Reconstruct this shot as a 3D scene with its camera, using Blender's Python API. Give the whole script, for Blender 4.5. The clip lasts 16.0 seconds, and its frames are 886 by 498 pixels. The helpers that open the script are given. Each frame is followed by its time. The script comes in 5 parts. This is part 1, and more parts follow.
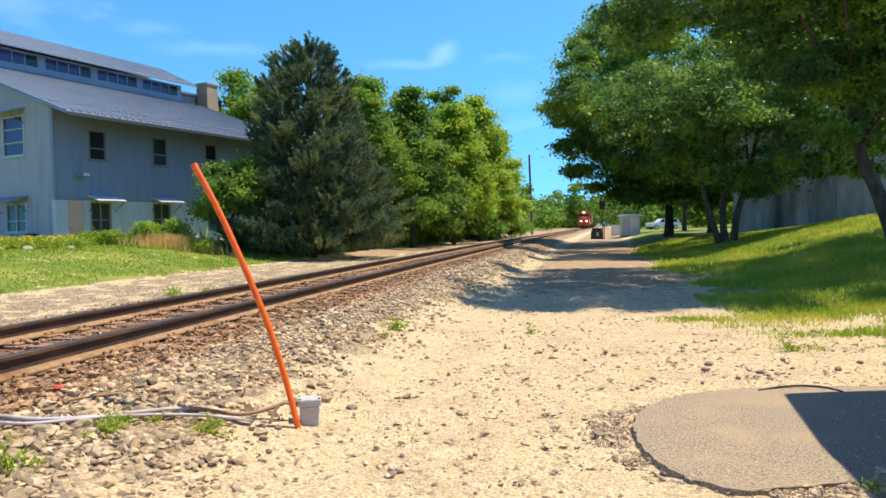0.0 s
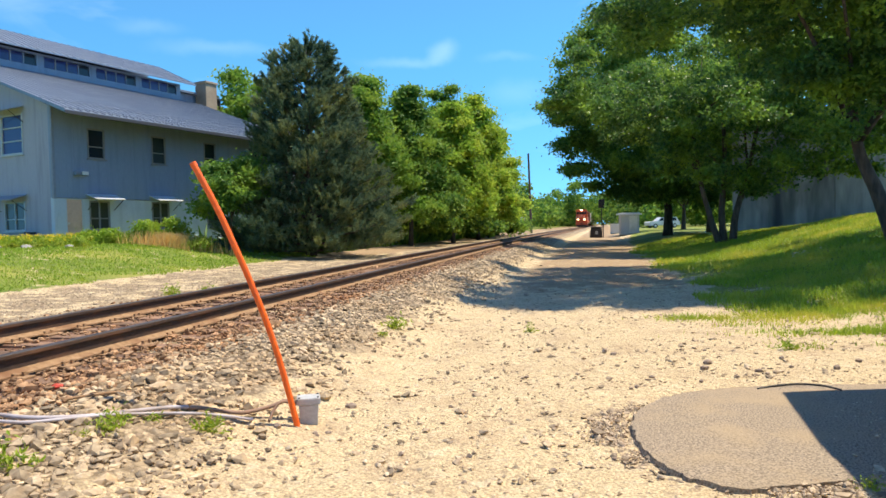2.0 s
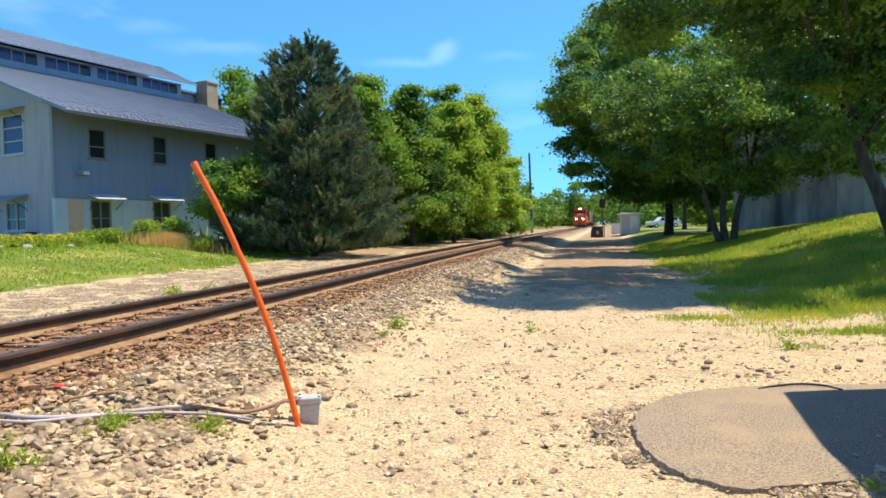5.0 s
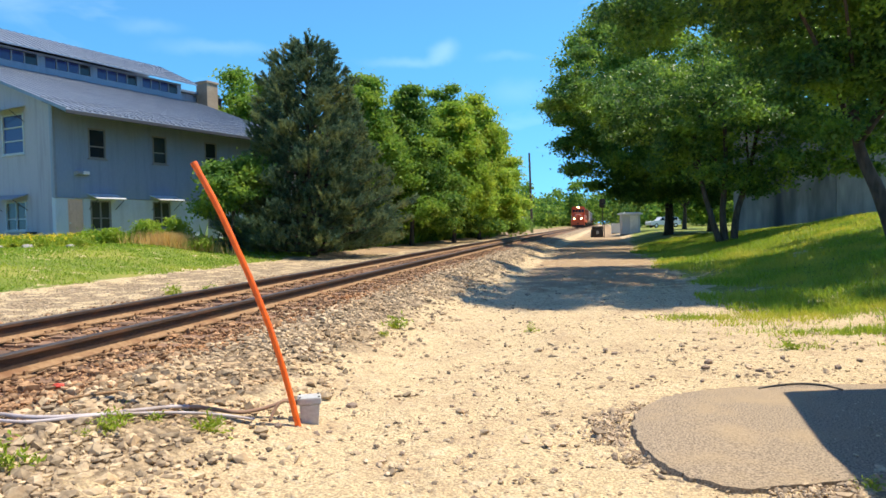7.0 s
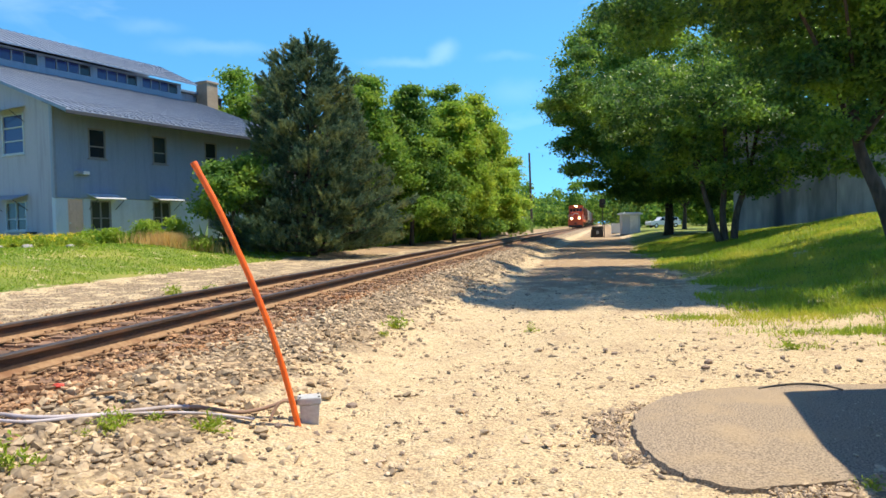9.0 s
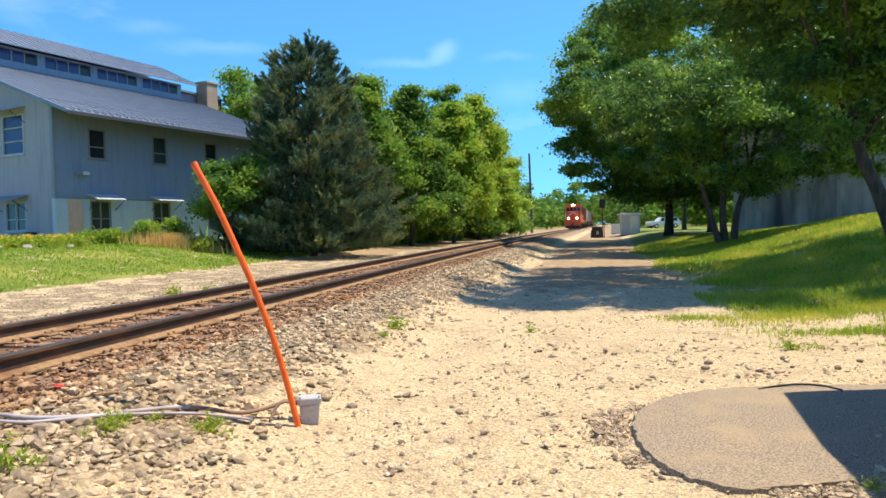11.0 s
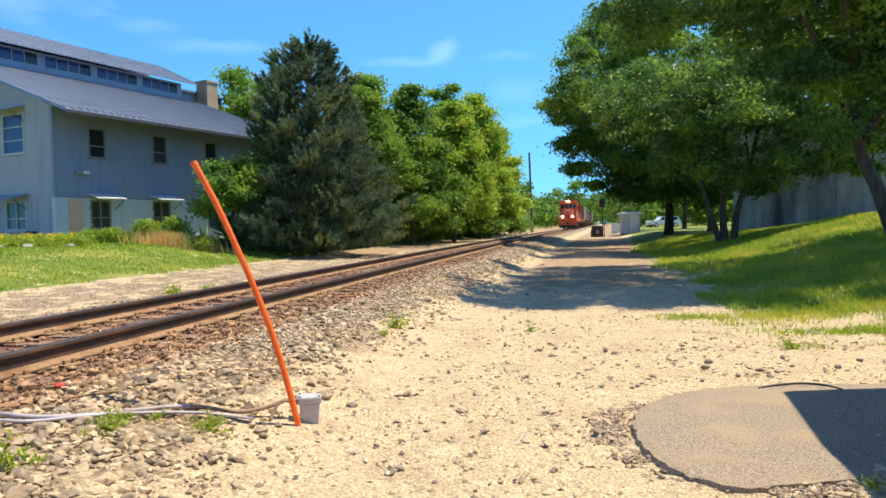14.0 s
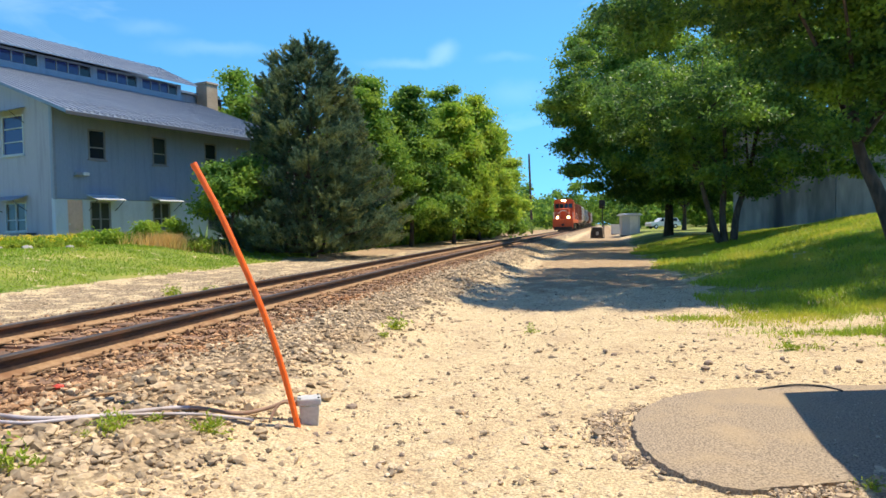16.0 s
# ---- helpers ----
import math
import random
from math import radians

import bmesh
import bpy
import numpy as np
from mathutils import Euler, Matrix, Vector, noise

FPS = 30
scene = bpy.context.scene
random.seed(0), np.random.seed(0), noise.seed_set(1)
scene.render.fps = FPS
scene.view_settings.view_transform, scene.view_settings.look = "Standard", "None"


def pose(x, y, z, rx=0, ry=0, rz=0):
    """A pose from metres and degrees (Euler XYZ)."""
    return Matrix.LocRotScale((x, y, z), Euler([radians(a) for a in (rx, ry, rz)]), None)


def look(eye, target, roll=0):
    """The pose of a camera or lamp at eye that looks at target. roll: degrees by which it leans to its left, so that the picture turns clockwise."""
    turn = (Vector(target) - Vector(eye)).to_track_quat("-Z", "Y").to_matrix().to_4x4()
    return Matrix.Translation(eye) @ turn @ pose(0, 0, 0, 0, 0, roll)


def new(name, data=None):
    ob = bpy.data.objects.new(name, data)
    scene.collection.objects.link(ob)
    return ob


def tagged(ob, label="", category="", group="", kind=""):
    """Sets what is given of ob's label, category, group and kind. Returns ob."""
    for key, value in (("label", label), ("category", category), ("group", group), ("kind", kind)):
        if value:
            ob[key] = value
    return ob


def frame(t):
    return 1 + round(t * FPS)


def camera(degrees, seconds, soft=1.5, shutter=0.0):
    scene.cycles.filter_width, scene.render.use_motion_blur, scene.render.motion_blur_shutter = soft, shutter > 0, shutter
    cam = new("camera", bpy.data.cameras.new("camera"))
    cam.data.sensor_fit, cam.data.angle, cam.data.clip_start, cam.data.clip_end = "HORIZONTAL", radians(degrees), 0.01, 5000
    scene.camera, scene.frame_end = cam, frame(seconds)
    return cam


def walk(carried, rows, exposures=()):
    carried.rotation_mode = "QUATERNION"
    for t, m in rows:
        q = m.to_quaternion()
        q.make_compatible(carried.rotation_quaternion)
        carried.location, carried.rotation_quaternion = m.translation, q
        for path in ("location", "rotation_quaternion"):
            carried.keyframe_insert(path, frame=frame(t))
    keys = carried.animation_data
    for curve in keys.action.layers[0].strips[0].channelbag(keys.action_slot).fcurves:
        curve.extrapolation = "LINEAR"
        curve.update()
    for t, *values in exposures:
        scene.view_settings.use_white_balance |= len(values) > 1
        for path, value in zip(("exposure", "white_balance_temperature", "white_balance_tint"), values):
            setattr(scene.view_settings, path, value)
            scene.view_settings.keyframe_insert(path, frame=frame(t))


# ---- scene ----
SHAKE = [(0.0, 0.145, 0.0), (0.5, 0.278, 0.0), (1.0, -0.154, 0.062), (1.5, 0.217, -0.026), (2.0, 0.027, -0.072), (2.5, 0.145, -0.054),
         (3.0, 0.071, 0.071), (3.5, 0.071, -0.072), (4.0, -0.027, 0.0), (6.5, 0.071, 0.0), (7.0, 0.0, 0.0), (7.5, 0.044, 0.0),
         (8.0, 0.009, -0.054), (8.5, 0.0, 0.0), (9.0, 0.0, 0.0), (11.5, 0.071, -0.009), (12.0, 0.108, -0.072), (12.5, 0.071, 0.0),
         (13.0, 0.071, -0.009), (13.5, -0.018, -0.009), (14.0, -0.037, 0.0), (14.5, 0.044, 0.0), (15.0, 0.081, -0.045),
         (15.5, 0.144, -0.018), (16.0, 0.081, -0.018)]
EYE_Z = 1.5
cam = camera(65.6, 16.0, soft=1.6)
walk(cam, [(t, pose(0, 0, EYE_Z, 90 - 1.9 + p, 1.2, y)) for t, p, y in SHAKE])

# ---- sun, sky, exposure ----
SUN_HEADING, SUN_HEIGHT = 75.0, 66.0      # degrees clockwise from +y, and above the horizon
scene.view_settings.exposure = 0.46
world = bpy.data.worlds.new("sky")
scene.world = world
world.use_nodes = True
wn, wl = world.node_tree.nodes, world.node_tree.links
sky = wn.new("ShaderNodeTexSky")
sky.sky_type, sky.sun_disc = "NISHITA", False
sky.sun_elevation, sky.sun_rotation = radians(SUN_HEIGHT), radians(SUN_HEADING)
sky.air_density, sky.dust_density, sky.ozone_density, sky.altitude = 0.8, 0.0, 3.4, 1200
sat = wn.new("ShaderNodeHueSaturation")
sat.inputs["Saturation"].default_value = 1.12
tint = wn.new("ShaderNodeMix")
tint.data_type, tint.blend_type = "RGBA", "MULTIPLY"
tint.inputs[0].default_value = 1.0
skyco = wn.new("ShaderNodeTexCoord")
sepz = wn.new("ShaderNodeSeparateXYZ")
wl.new(skyco.outputs["Generated"], sepz.inputs[0])
high = wn.new("ShaderNodeMapRange")
high.inputs[1].default_value, high.inputs[2].default_value = 0.26, 0.75
wl.new(sepz.outputs[2], high.inputs[0])
hue = wn.new("ShaderNodeMix")
hue.data_type = "RGBA"
hue.inputs[6].default_value, hue.inputs[7].default_value = (0.90, 1.20, 1.10, 1), (1.12, 1.01, 1.06, 1)
wl.new(high.outputs[0], hue.inputs[0])
wl.new(hue.outputs[2], tint.inputs[7])
lift = wn.new("ShaderNodeVectorMath")
lift.operation = "MULTIPLY_ADD"
lift.inputs[1].default_value, lift.inputs[2].default_value = (1, 1, 0.8), (0, 0, 0.17)
wl.new(skyco.outputs["Generated"], lift.inputs[0])
wl.new(lift.outputs[0], sky.inputs[0])
wl.new(sky.outputs[0], tint.inputs[6])
wl.new(tint.outputs[2], sat.inputs["Color"])
# thin cirrus
geo = wn.new("ShaderNodeTexCoord")
mapn = wn.new("ShaderNodeMapping")
mapn.inputs["Scale"].default_value = (2.2, 2.2, 9.0)
mapn.inputs["Rotation"].default_value = (0.15, 0.1, 0.4)
wl.new(geo.outputs["Generated"], mapn.inputs[0])
cn = wn.new("ShaderNodeTexNoise")
cn.inputs["Scale"].default_value, cn.inputs["Detail"].default_value, cn.inputs["Distortion"].default_value = 1.7, 6, 0.7
wl.new(mapn.outputs[0], cn.inputs["Vector"])
cr = wn.new("ShaderNodeMapRange")
cr.inputs[1].default_value, cr.inputs[2].default_value, cr.inputs[3].default_value, cr.inputs[4].default_value = 0.60, 0.86, 0.0, 0.10
wl.new(cn.outputs[0], cr.inputs[0])
cm = wn.new("ShaderNodeMix")
cm.data_type = "RGBA"
# a few separate wisps: direction, half width, half height, strength
wob = wn.new("ShaderNodeTexNoise")
wob.inputs["Scale"].default_value, wob.inputs["Detail"].default_value = 9, 5
wl.new(geo.outputs["Generated"], wob.inputs["Vector"])
drift = wn.new("ShaderNodeVectorMath")
drift.operation = "MULTIPLY_ADD"
drift.inputs[1].default_value, drift.inputs[2].default_value = (0.05, 0.05, 0.05), (-0.025, -0.025, -0.025)
wl.new(wob.outputs[1], drift.inputs[0])
shifted = wn.new("ShaderNodeVectorMath")
wl.new(geo.outputs["Generated"], shifted.inputs[0])
wl.new(drift.outputs[0], shifted.inputs[1])
cover = cr.outputs[0]
for dx, dz, hw, hh, power in ((.005, .252, .026, .013, .085), (-.045, .243, .065, .008, .055), (-.32, .262, .085, .010, .045), (-.42, .293, .05, .010, .04), (.118, .19, .045, .018, .035), (.10, .24, .04, .008, .03)):
    heart = Vector((dx, 1, dz)).normalized()
    off = wn.new("ShaderNodeVectorMath")
    off.operation = "SUBTRACT"
    wl.new(shifted.outputs[0], off.inputs[0])
    off.inputs[1].default_value = heart
    scaled = wn.new("ShaderNodeVectorMath")
    scaled.operation = "MULTIPLY"
    wl.new(off.outputs[0], scaled.inputs[0])
    scaled.inputs[1].default_value = (1 / hw, 1 / hw, 1 / hh)
    size = wn.new("ShaderNodeVectorMath")
    size.operation = "LENGTH"
    wl.new(scaled.outputs[0], size.inputs[0])
    wisp = wn.new("ShaderNodeMapRange")
    wisp.interpolation_type = "SMOOTHSTEP"
    for k, val in enumerate((0.0, 1.3, power, 0.0)):
        wisp.inputs[k + 1].default_value = val
    wl.new(size.outputs[1], wisp.inputs[0])
    total = wn.new("ShaderNodeMath")
    wl.new(cover, total.inputs[0])
    wl.new(wisp.outputs[0], total.inputs[1])
    cover = total.outputs[0]
wl.new(cover, cm.inputs[0])
wl.new(sat.outputs[0], cm.inputs[6])
cm.inputs[7].default_value = (9.0, 9.6, 10.5, 1)
wl.new(cm.outputs[2], wn["Background"].inputs[0])
wn["Background"].inputs[1].default_value = 0.20
sun = new("sun", bpy.data.lights.new("sun", "SUN"))
sun.data.energy, sun.data.angle, sun.data.color = 5.0, radians(0.53), (1.0, 0.90, 0.73)
sh, se = radians(SUN_HEADING), radians(SUN_HEIGHT)
sun.matrix_basis = look((60 * math.sin(sh), 60 * math.cos(sh), 90), (60 * math.sin(sh) - math.sin(sh) * math.cos(se), 60 * math.cos(sh) - math.cos(sh) * math.cos(se), 90 - math.sin(se)))

# ---- materials ----


def nodes_of(name, rough=0.8, metal=0.0):
    m = bpy.data.materials.new(name)
    m.use_nodes = True
    n, l = m.node_tree.nodes, m.node_tree.links
    b = n["Principled BSDF"]
    b.inputs["Roughness"].default_value, b.inputs["Metallic"].default_value = rough, metal
    return m, n, l, b


def noise_tex(n, l, vec, scale, detail=4, distortion=0.0):
    t = n.new("ShaderNodeTexNoise")
    t.inputs["Scale"].default_value, t.inputs["Detail"].default_value, t.inputs["Distortion"].default_value = scale, detail, distortion
    l.new(vec, t.inputs["Vector"])
    return t.outputs[0]


def ranged(n, l, src, a, b, c=0.0, d=1.0):
    r = n.new("ShaderNodeMapRange")
    for i, v in enumerate((a, b, c, d)):
        r.inputs[i + 1].default_value = v
    l.new(src, r.inputs[0])
    return r.outputs[0]


def mixc(n, l, fac, a, b):
    m = n.new("ShaderNodeMix")
    m.data_type = "RGBA"
    for sock, v in ((m.inputs[0], fac), (m.inputs[6], a), (m.inputs[7], b)):
        if isinstance(v, (int, float)):
            sock.default_value = v
        elif isinstance(v, tuple):
            sock.default_value = (*v, 1)
        else:
            l.new(v, sock)
    return m.outputs[2]


def maths(n, l, op, a, b):
    m = n.new("ShaderNodeMath")
    m.operation = op
    for sock, v in zip(m.inputs, (a, b)):
        if isinstance(v, (int, float)):
            sock.default_value = v
        else:
            l.new(v, sock)
    return m.outputs[0]


def bumped(n, l, b, height, strength, dist):
    k = n.new("ShaderNodeBump")
    k.inputs["Strength"].default_value, k.inputs["Distance"].default_value = strength, dist
    l.new(height, k.inputs["Height"])
    l.new(k.outputs[0], b.inputs["Normal"])


def surface(name, a, b, dirt=None, rough=0.8, metal=0.0, grain=30.0, stain=1.2, bump=0.3, stretch=(1, 1, 1), island=0.0, each=0.0, dist=0.01):
    """Two colours mixed by fine grain, a third by broad stains; island / each: spread of value between pieces / objects."""
    m, n, l, bs = nodes_of(name, rough, metal)
    tc = n.new("ShaderNodeTexCoord")
    mp = n.new("ShaderNodeMapping")
    mp.inputs["Scale"].default_value = stretch
    l.new(tc.outputs["Object"], mp.inputs[0])
    fine = noise_tex(n, l, mp.outputs[0], grain, 5)
    broad = noise_tex(n, l, mp.outputs[0], stain, 6, 0.4)
    col = mixc(n, l, ranged(n, l, fine, 0.3, 0.7), a, b)
    if dirt:
        col = mixc(n, l, ranged(n, l, broad, 0.5, 0.75), col, dirt)
    for amount, kind in ((island, "ShaderNodeNewGeometry"), (each, "ShaderNodeObjectInfo")):
        if amount:
            g = n.new(kind)
            out = g.outputs["Random Per Island"] if island and kind == "ShaderNodeNewGeometry" else g.outputs["Random"]
            h = n.new("ShaderNodeHueSaturation")
            l.new(col, h.inputs["Color"])
            l.new(ranged(n, l, out, 0, 1, 1 - amount, 1 + amount), h.inputs["Value"])
            col = h.outputs[0]
    l.new(col, bs.inputs["Base Color"])
    l.new(ranged(n, l, broad, 0.2, 0.8, max(0.02, rough - 0.12), min(1, rough + 0.12)), bs.inputs["Roughness"])
    if bump:
        bumped(n, l, bs, fine, bump, dist)
    return m


def leaf_material(name, dark, light, yellow, through_light=0.35, rough=0.5, shine=0.35):
    m, n, l, b = nodes_of(name, rough)
    g = n.new("ShaderNodeNewGeometry")
    tc = n.new("ShaderNodeTexCoord")
    broad = noise_tex(n, l, tc.outputs["Object"], 0.75, 3)
    col = mixc(n, l, g.outputs["Random Per Island"], dark, light)
    # broad yellow patches: sunlit clumps painted into tree leaves, plain tone in grass
    col = mixc(n, l, ranged(n, l, broad, 0.46, 0.68), col, yellow)
    l.new(col, b.inputs["Base Color"])
    b.inputs["Specular IOR Level"].default_value = shine
    tr = n.new("ShaderNodeBsdfTranslucent")
    h = n.new("ShaderNodeHueSaturation")
    h.inputs["Value"].default_value, h.inputs["Hue"].default_value = 1.6, 0.497
    l.new(col, h.inputs["Color"])
    l.new(h.outputs[0], tr.inputs[0])
    mx = n.new("ShaderNodeMixShader")
    mx.inputs[0].default_value = through_light
    l.new(b.outputs[0], mx.inputs[1])
    l.new(tr.outputs[0], mx.inputs[2])
    l.new(mx.outputs[0], n["Material Output"].inputs[0])
    return m


def glow(name, color, strength):
    m, n, l, b = nodes_of(name, 0.3)
    b.inputs["Base Color"].default_value = (*color, 1)
    b.inputs["Emission Color"].default_value = (*color, 1)
    b.inputs["Emission Strength"].default_value = strength
    return m


def ground_material():
    m, n, l, b = nodes_of("ground", 0.95)
    tc = n.new("ShaderNodeTexCoord").outputs["Object"]

    def zone(name):
        a = n.new("ShaderNodeAttribute")
        a.attribute_name = name
        return a.outputs["Fac"]
    fine, mid, broad, wide = (noise_tex(n, l, tc, s, 6) for s in (55, 14, 1.6, 0.35))
    sand = mixc(n, l, ranged(n, l, fine, 0.34, 0.62), (0.37, 0.26, 0.14), (0.74, 0.58, 0.335))
    sand = mixc(n, l, ranged(n, l, broad, 0.48, 0.72, 0, 0.6), sand, (0.40, 0.275, 0.16))
    pit = noise_tex(n, l, tc, 27, 8, 0.6)
    lump = noise_tex(n, l, tc, 7, 8, 0.8)
    sand = mixc(n, l, ranged(n, l, mid, 0.57, 0.68, 0, 0.6), sand, (0.26, 0.18, 0.11))
    sand = mixc(n, l, ranged(n, l, pit, 0.57, 0.66, 0, 0.55), sand, (0.24, 0.165, 0.10))
    sand = mixc(n, l, ranged(n, l, lump, 0.55, 0.70, 0, 0.4), sand, (0.74, 0.62, 0.42))
    v = n.new("ShaderNodeTexVoronoi")
    v.inputs["Scale"].default_value = 19
    l.new(tc, v.inputs["Vector"])
    stone = mixc(n, l, v.outputs["Color"], (0.24, 0.17, 0.10), (0.58, 0.44, 0.27))
    stone = mixc(n, l, ranged(n, l, v.outputs["Distance"], 0.35, 0.6), stone, (0.15, 0.105, 0.06))
    stone = mixc(n, l, ranged(n, l, broad, 0.5, 0.7, 0, 0.6), stone, (0.50, 0.37, 0.21))
    rust = mixc(n, l, ranged(n, l, mid, 0.35, 0.65), (0.12, 0.06, 0.035), (0.26, 0.13, 0.07))
    turf = mixc(n, l, ranged(n, l, mid, 0.35, 0.65), (0.10, 0.155, 0.016), (0.23, 0.27, 0.03))
    turf = mixc(n, l, ranged(n, l, wide, 0.45, 0.65, 0, 0.6), turf, (0.38, 0.34, 0.07))
    soil = mixc(n, l, ranged(n, l, mid, 0.35, 0.65), mixc(n, l, ranged(n, l, fine, 0.3, 0.7), (0.22, 0.14, 0.075), (0.47, 0.33, 0.19)), (0.38, 0.26, 0.14))

    def edge(name, spread=0.6):
        z = zone(name)
        return ranged(n, l, maths(n, l, "MULTIPLY", z, maths(n, l, "ADD", 1.0, maths(n, l, "MULTIPLY", maths(n, l, "SUBTRACT", broad, 0.5), spread * 4))), 0.4, 0.6)
    col = mixc(n, l, edge("ballast", 0.9), sand, stone)
    col = mixc(n, l, edge("soil"), col, soil)
    col = mixc(n, l, edge("rust"), col, rust)
    col = mixc(n, l, edge("turf", 0.8), col, turf)
    l.new(col, b.inputs["Base Color"])
    hgt = maths(n, l, "ADD", maths(n, l, "MULTIPLY", lump, 1.6), maths(n, l, "ADD", maths(n, l, "MULTIPLY", pit, 0.8), maths(n, l, "MULTIPLY", fine, 0.35)))
    bumped(n, l, b, hgt, 0.9, 0.04)
    return m


M = {}
M["ground"] = ground_material()
M["stone"] = surface("ballast_stone", (0.23, 0.165, 0.10), (0.55, 0.42, 0.26), (0.45, 0.295, 0.15), 0.9, grain=14, stain=0.5, island=0.6, bump=0.2)
M["stone_piece"] = surface("ballast_stone_piece", (0.22, 0.16, 0.10), (0.52, 0.40, 0.25), (0.42, 0.275, 0.14), 0.9, grain=22, stain=4, each=0.5, bump=0.3)
M["chip"] = surface("brown_wood_chip", (0.13, 0.085, 0.05), (0.30, 0.205, 0.125), rough=0.95, grain=30, island=0.5)
M["pebble"] = surface("pale_pebble", (0.34, 0.25, 0.16), (0.66, 0.53, 0.36), (0.40, 0.30, 0.19), 0.9, grain=25, stain=0.7, island=0.4, bump=0.2)
M["clod"] = surface("brown_clod", (0.27, 0.19, 0.12), (0.52, 0.40, 0.26), rough=0.95, grain=30, island=0.45)
M["rusty_stone"] = surface("rusty_stone", (0.19, 0.105, 0.052), (0.45, 0.275, 0.145), (0.42, 0.195, 0.075), 0.9, grain=16, stain=0.9, island=0.5, bump=0.2)
M["dark_stone"] = surface("dark_stone", (0.14, 0.10, 0.075), (0.30, 0.225, 0.16), rough=0.9, grain=20, island=0.4)
# dark rust of the web, with the rail head's shade put into the colour
M["rail"] = surface("rail_rust_shade", (0.035, 0.022, 0.016), (0.085, 0.05, 0.032), (0.16, 0.075, 0.035), 0.75, grain=18, stain=2, stretch=(1, 1, 4))
M["rail_head"] = surface("rail_head_steel", (0.05, 0.042, 0.037), (0.10, 0.085, 0.075), (0.05, 0.035, 0.026), 0.55, 0.5, grain=9, stain=1)
M["rail_foot"] = surface("rail_foot_rust", (0.24, 0.135, 0.062), (0.37, 0.23, 0.12), (0.19, 0.09, 0.042), 0.9, grain=20, stain=3)
M["sleeper"] = surface("old_sleeper_wood", (0.12, 0.07, 0.042), (0.31, 0.185, 0.11), (0.36, 0.19, 0.10), 0.9, grain=6, stain=2, stretch=(1, 9, 9), each=0.4, bump=0.6)
M["asphalt"] = surface("worn_asphalt", (0.10, 0.076, 0.050), (0.47, 0.36, 0.24), (0.40, 0.29, 0.165), 0.95, grain=70, stain=1.3, bump=0.7, dist=0.008)
M["orange"] = surface("orange_plastic", (0.90, 0.12, 0.008), (1.0, 0.17, 0.015), (0.75, 0.12, 0.02), 0.45, grain=20, stain=6, bump=0.05)
M["box_grey"] = surface("grey_plastic_box", (0.42, 0.42, 0.40), (0.52, 0.52, 0.50), (0.32, 0.29, 0.24), 0.55, grain=40, stain=9, bump=0.05)
M["cable"] = surface("grey_cable", (0.40, 0.36, 0.37), (0.56, 0.50, 0.50), (0.33, 0.24, 0.17), 0.6, grain=9, stain=2.5, bump=0.05)
M["cable_tan"] = surface("tan_cable", (0.24, 0.14, 0.085), (0.36, 0.22, 0.14), rough=0.7, grain=9, bump=0.05)
M["black"] = surface("black_rubber", (0.015, 0.015, 0.015), (0.03, 0.03, 0.03), rough=0.7, grain=30, bump=0.1)
M["red_rag"] = surface("red_rag", (0.55, 0.05, 0.03), (0.75, 0.10, 0.06), rough=0.8, grain=40)
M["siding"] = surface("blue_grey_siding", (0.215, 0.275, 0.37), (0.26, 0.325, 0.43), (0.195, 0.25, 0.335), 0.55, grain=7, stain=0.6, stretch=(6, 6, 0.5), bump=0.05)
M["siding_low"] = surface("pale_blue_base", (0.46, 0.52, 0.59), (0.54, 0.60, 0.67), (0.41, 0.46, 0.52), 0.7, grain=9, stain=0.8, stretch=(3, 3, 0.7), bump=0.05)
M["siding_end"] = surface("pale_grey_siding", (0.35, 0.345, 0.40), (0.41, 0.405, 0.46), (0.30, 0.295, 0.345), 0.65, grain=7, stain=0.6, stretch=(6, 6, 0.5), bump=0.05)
M["frame_dark"] = surface("grey_window_frame", (0.19, 0.19, 0.195), (0.25, 0.25, 0.25), rough=0.6, grain=12, bump=0.05)
# near-black: the shade of the eave is put into this colour
M["eave_shade"] = surface("eave_shade_dark", (0.04, 0.045, 0.055), (0.06, 0.065, 0.075), rough=0.6, grain=12, bump=0.05)
M["roof"] = surface("metal_roof", (0.20, 0.24, 0.295), (0.26, 0.30, 0.36), (0.18, 0.21, 0.26), 0.42, 0.35, grain=8, stain=0.5, bump=0.04)
M["trim"] = surface("grey_trim", (0.20, 0.23, 0.28), (0.26, 0.29, 0.34), rough=0.6, grain=12, bump=0.05)
M["trim_pale"] = surface("pale_trim", (0.45, 0.48, 0.50), (0.52, 0.55, 0.57), rough=0.6, grain=12, bump=0.05)
M["awning"] = surface("galvanised_awning", (0.62, 0.64, 0.66), (0.72, 0.73, 0.75), (0.55, 0.57, 0.58), 0.45, 0.2, grain=15, bump=0.05)
M["door"] = surface("tan_door", (0.64, 0.42, 0.32), (0.72, 0.48, 0.37), (0.56, 0.36, 0.28), 0.6, grain=10, stain=1.5, bump=0.05)
M["chimney"] = surface("tan_brick", (0.30, 0.23, 0.16), (0.40, 0.32, 0.22), (0.25, 0.19, 0.13), 0.9, grain=9, stain=0.8)
M["concrete"] = surface("stained_concrete", (0.17, 0.185, 0.20), (0.36, 0.375, 0.385), (0.07, 0.075, 0.085), 0.9, grain=1.6, stain=0.45, stretch=(1.6, 1.6, 0.3), bump=0.3, dist=0.02)
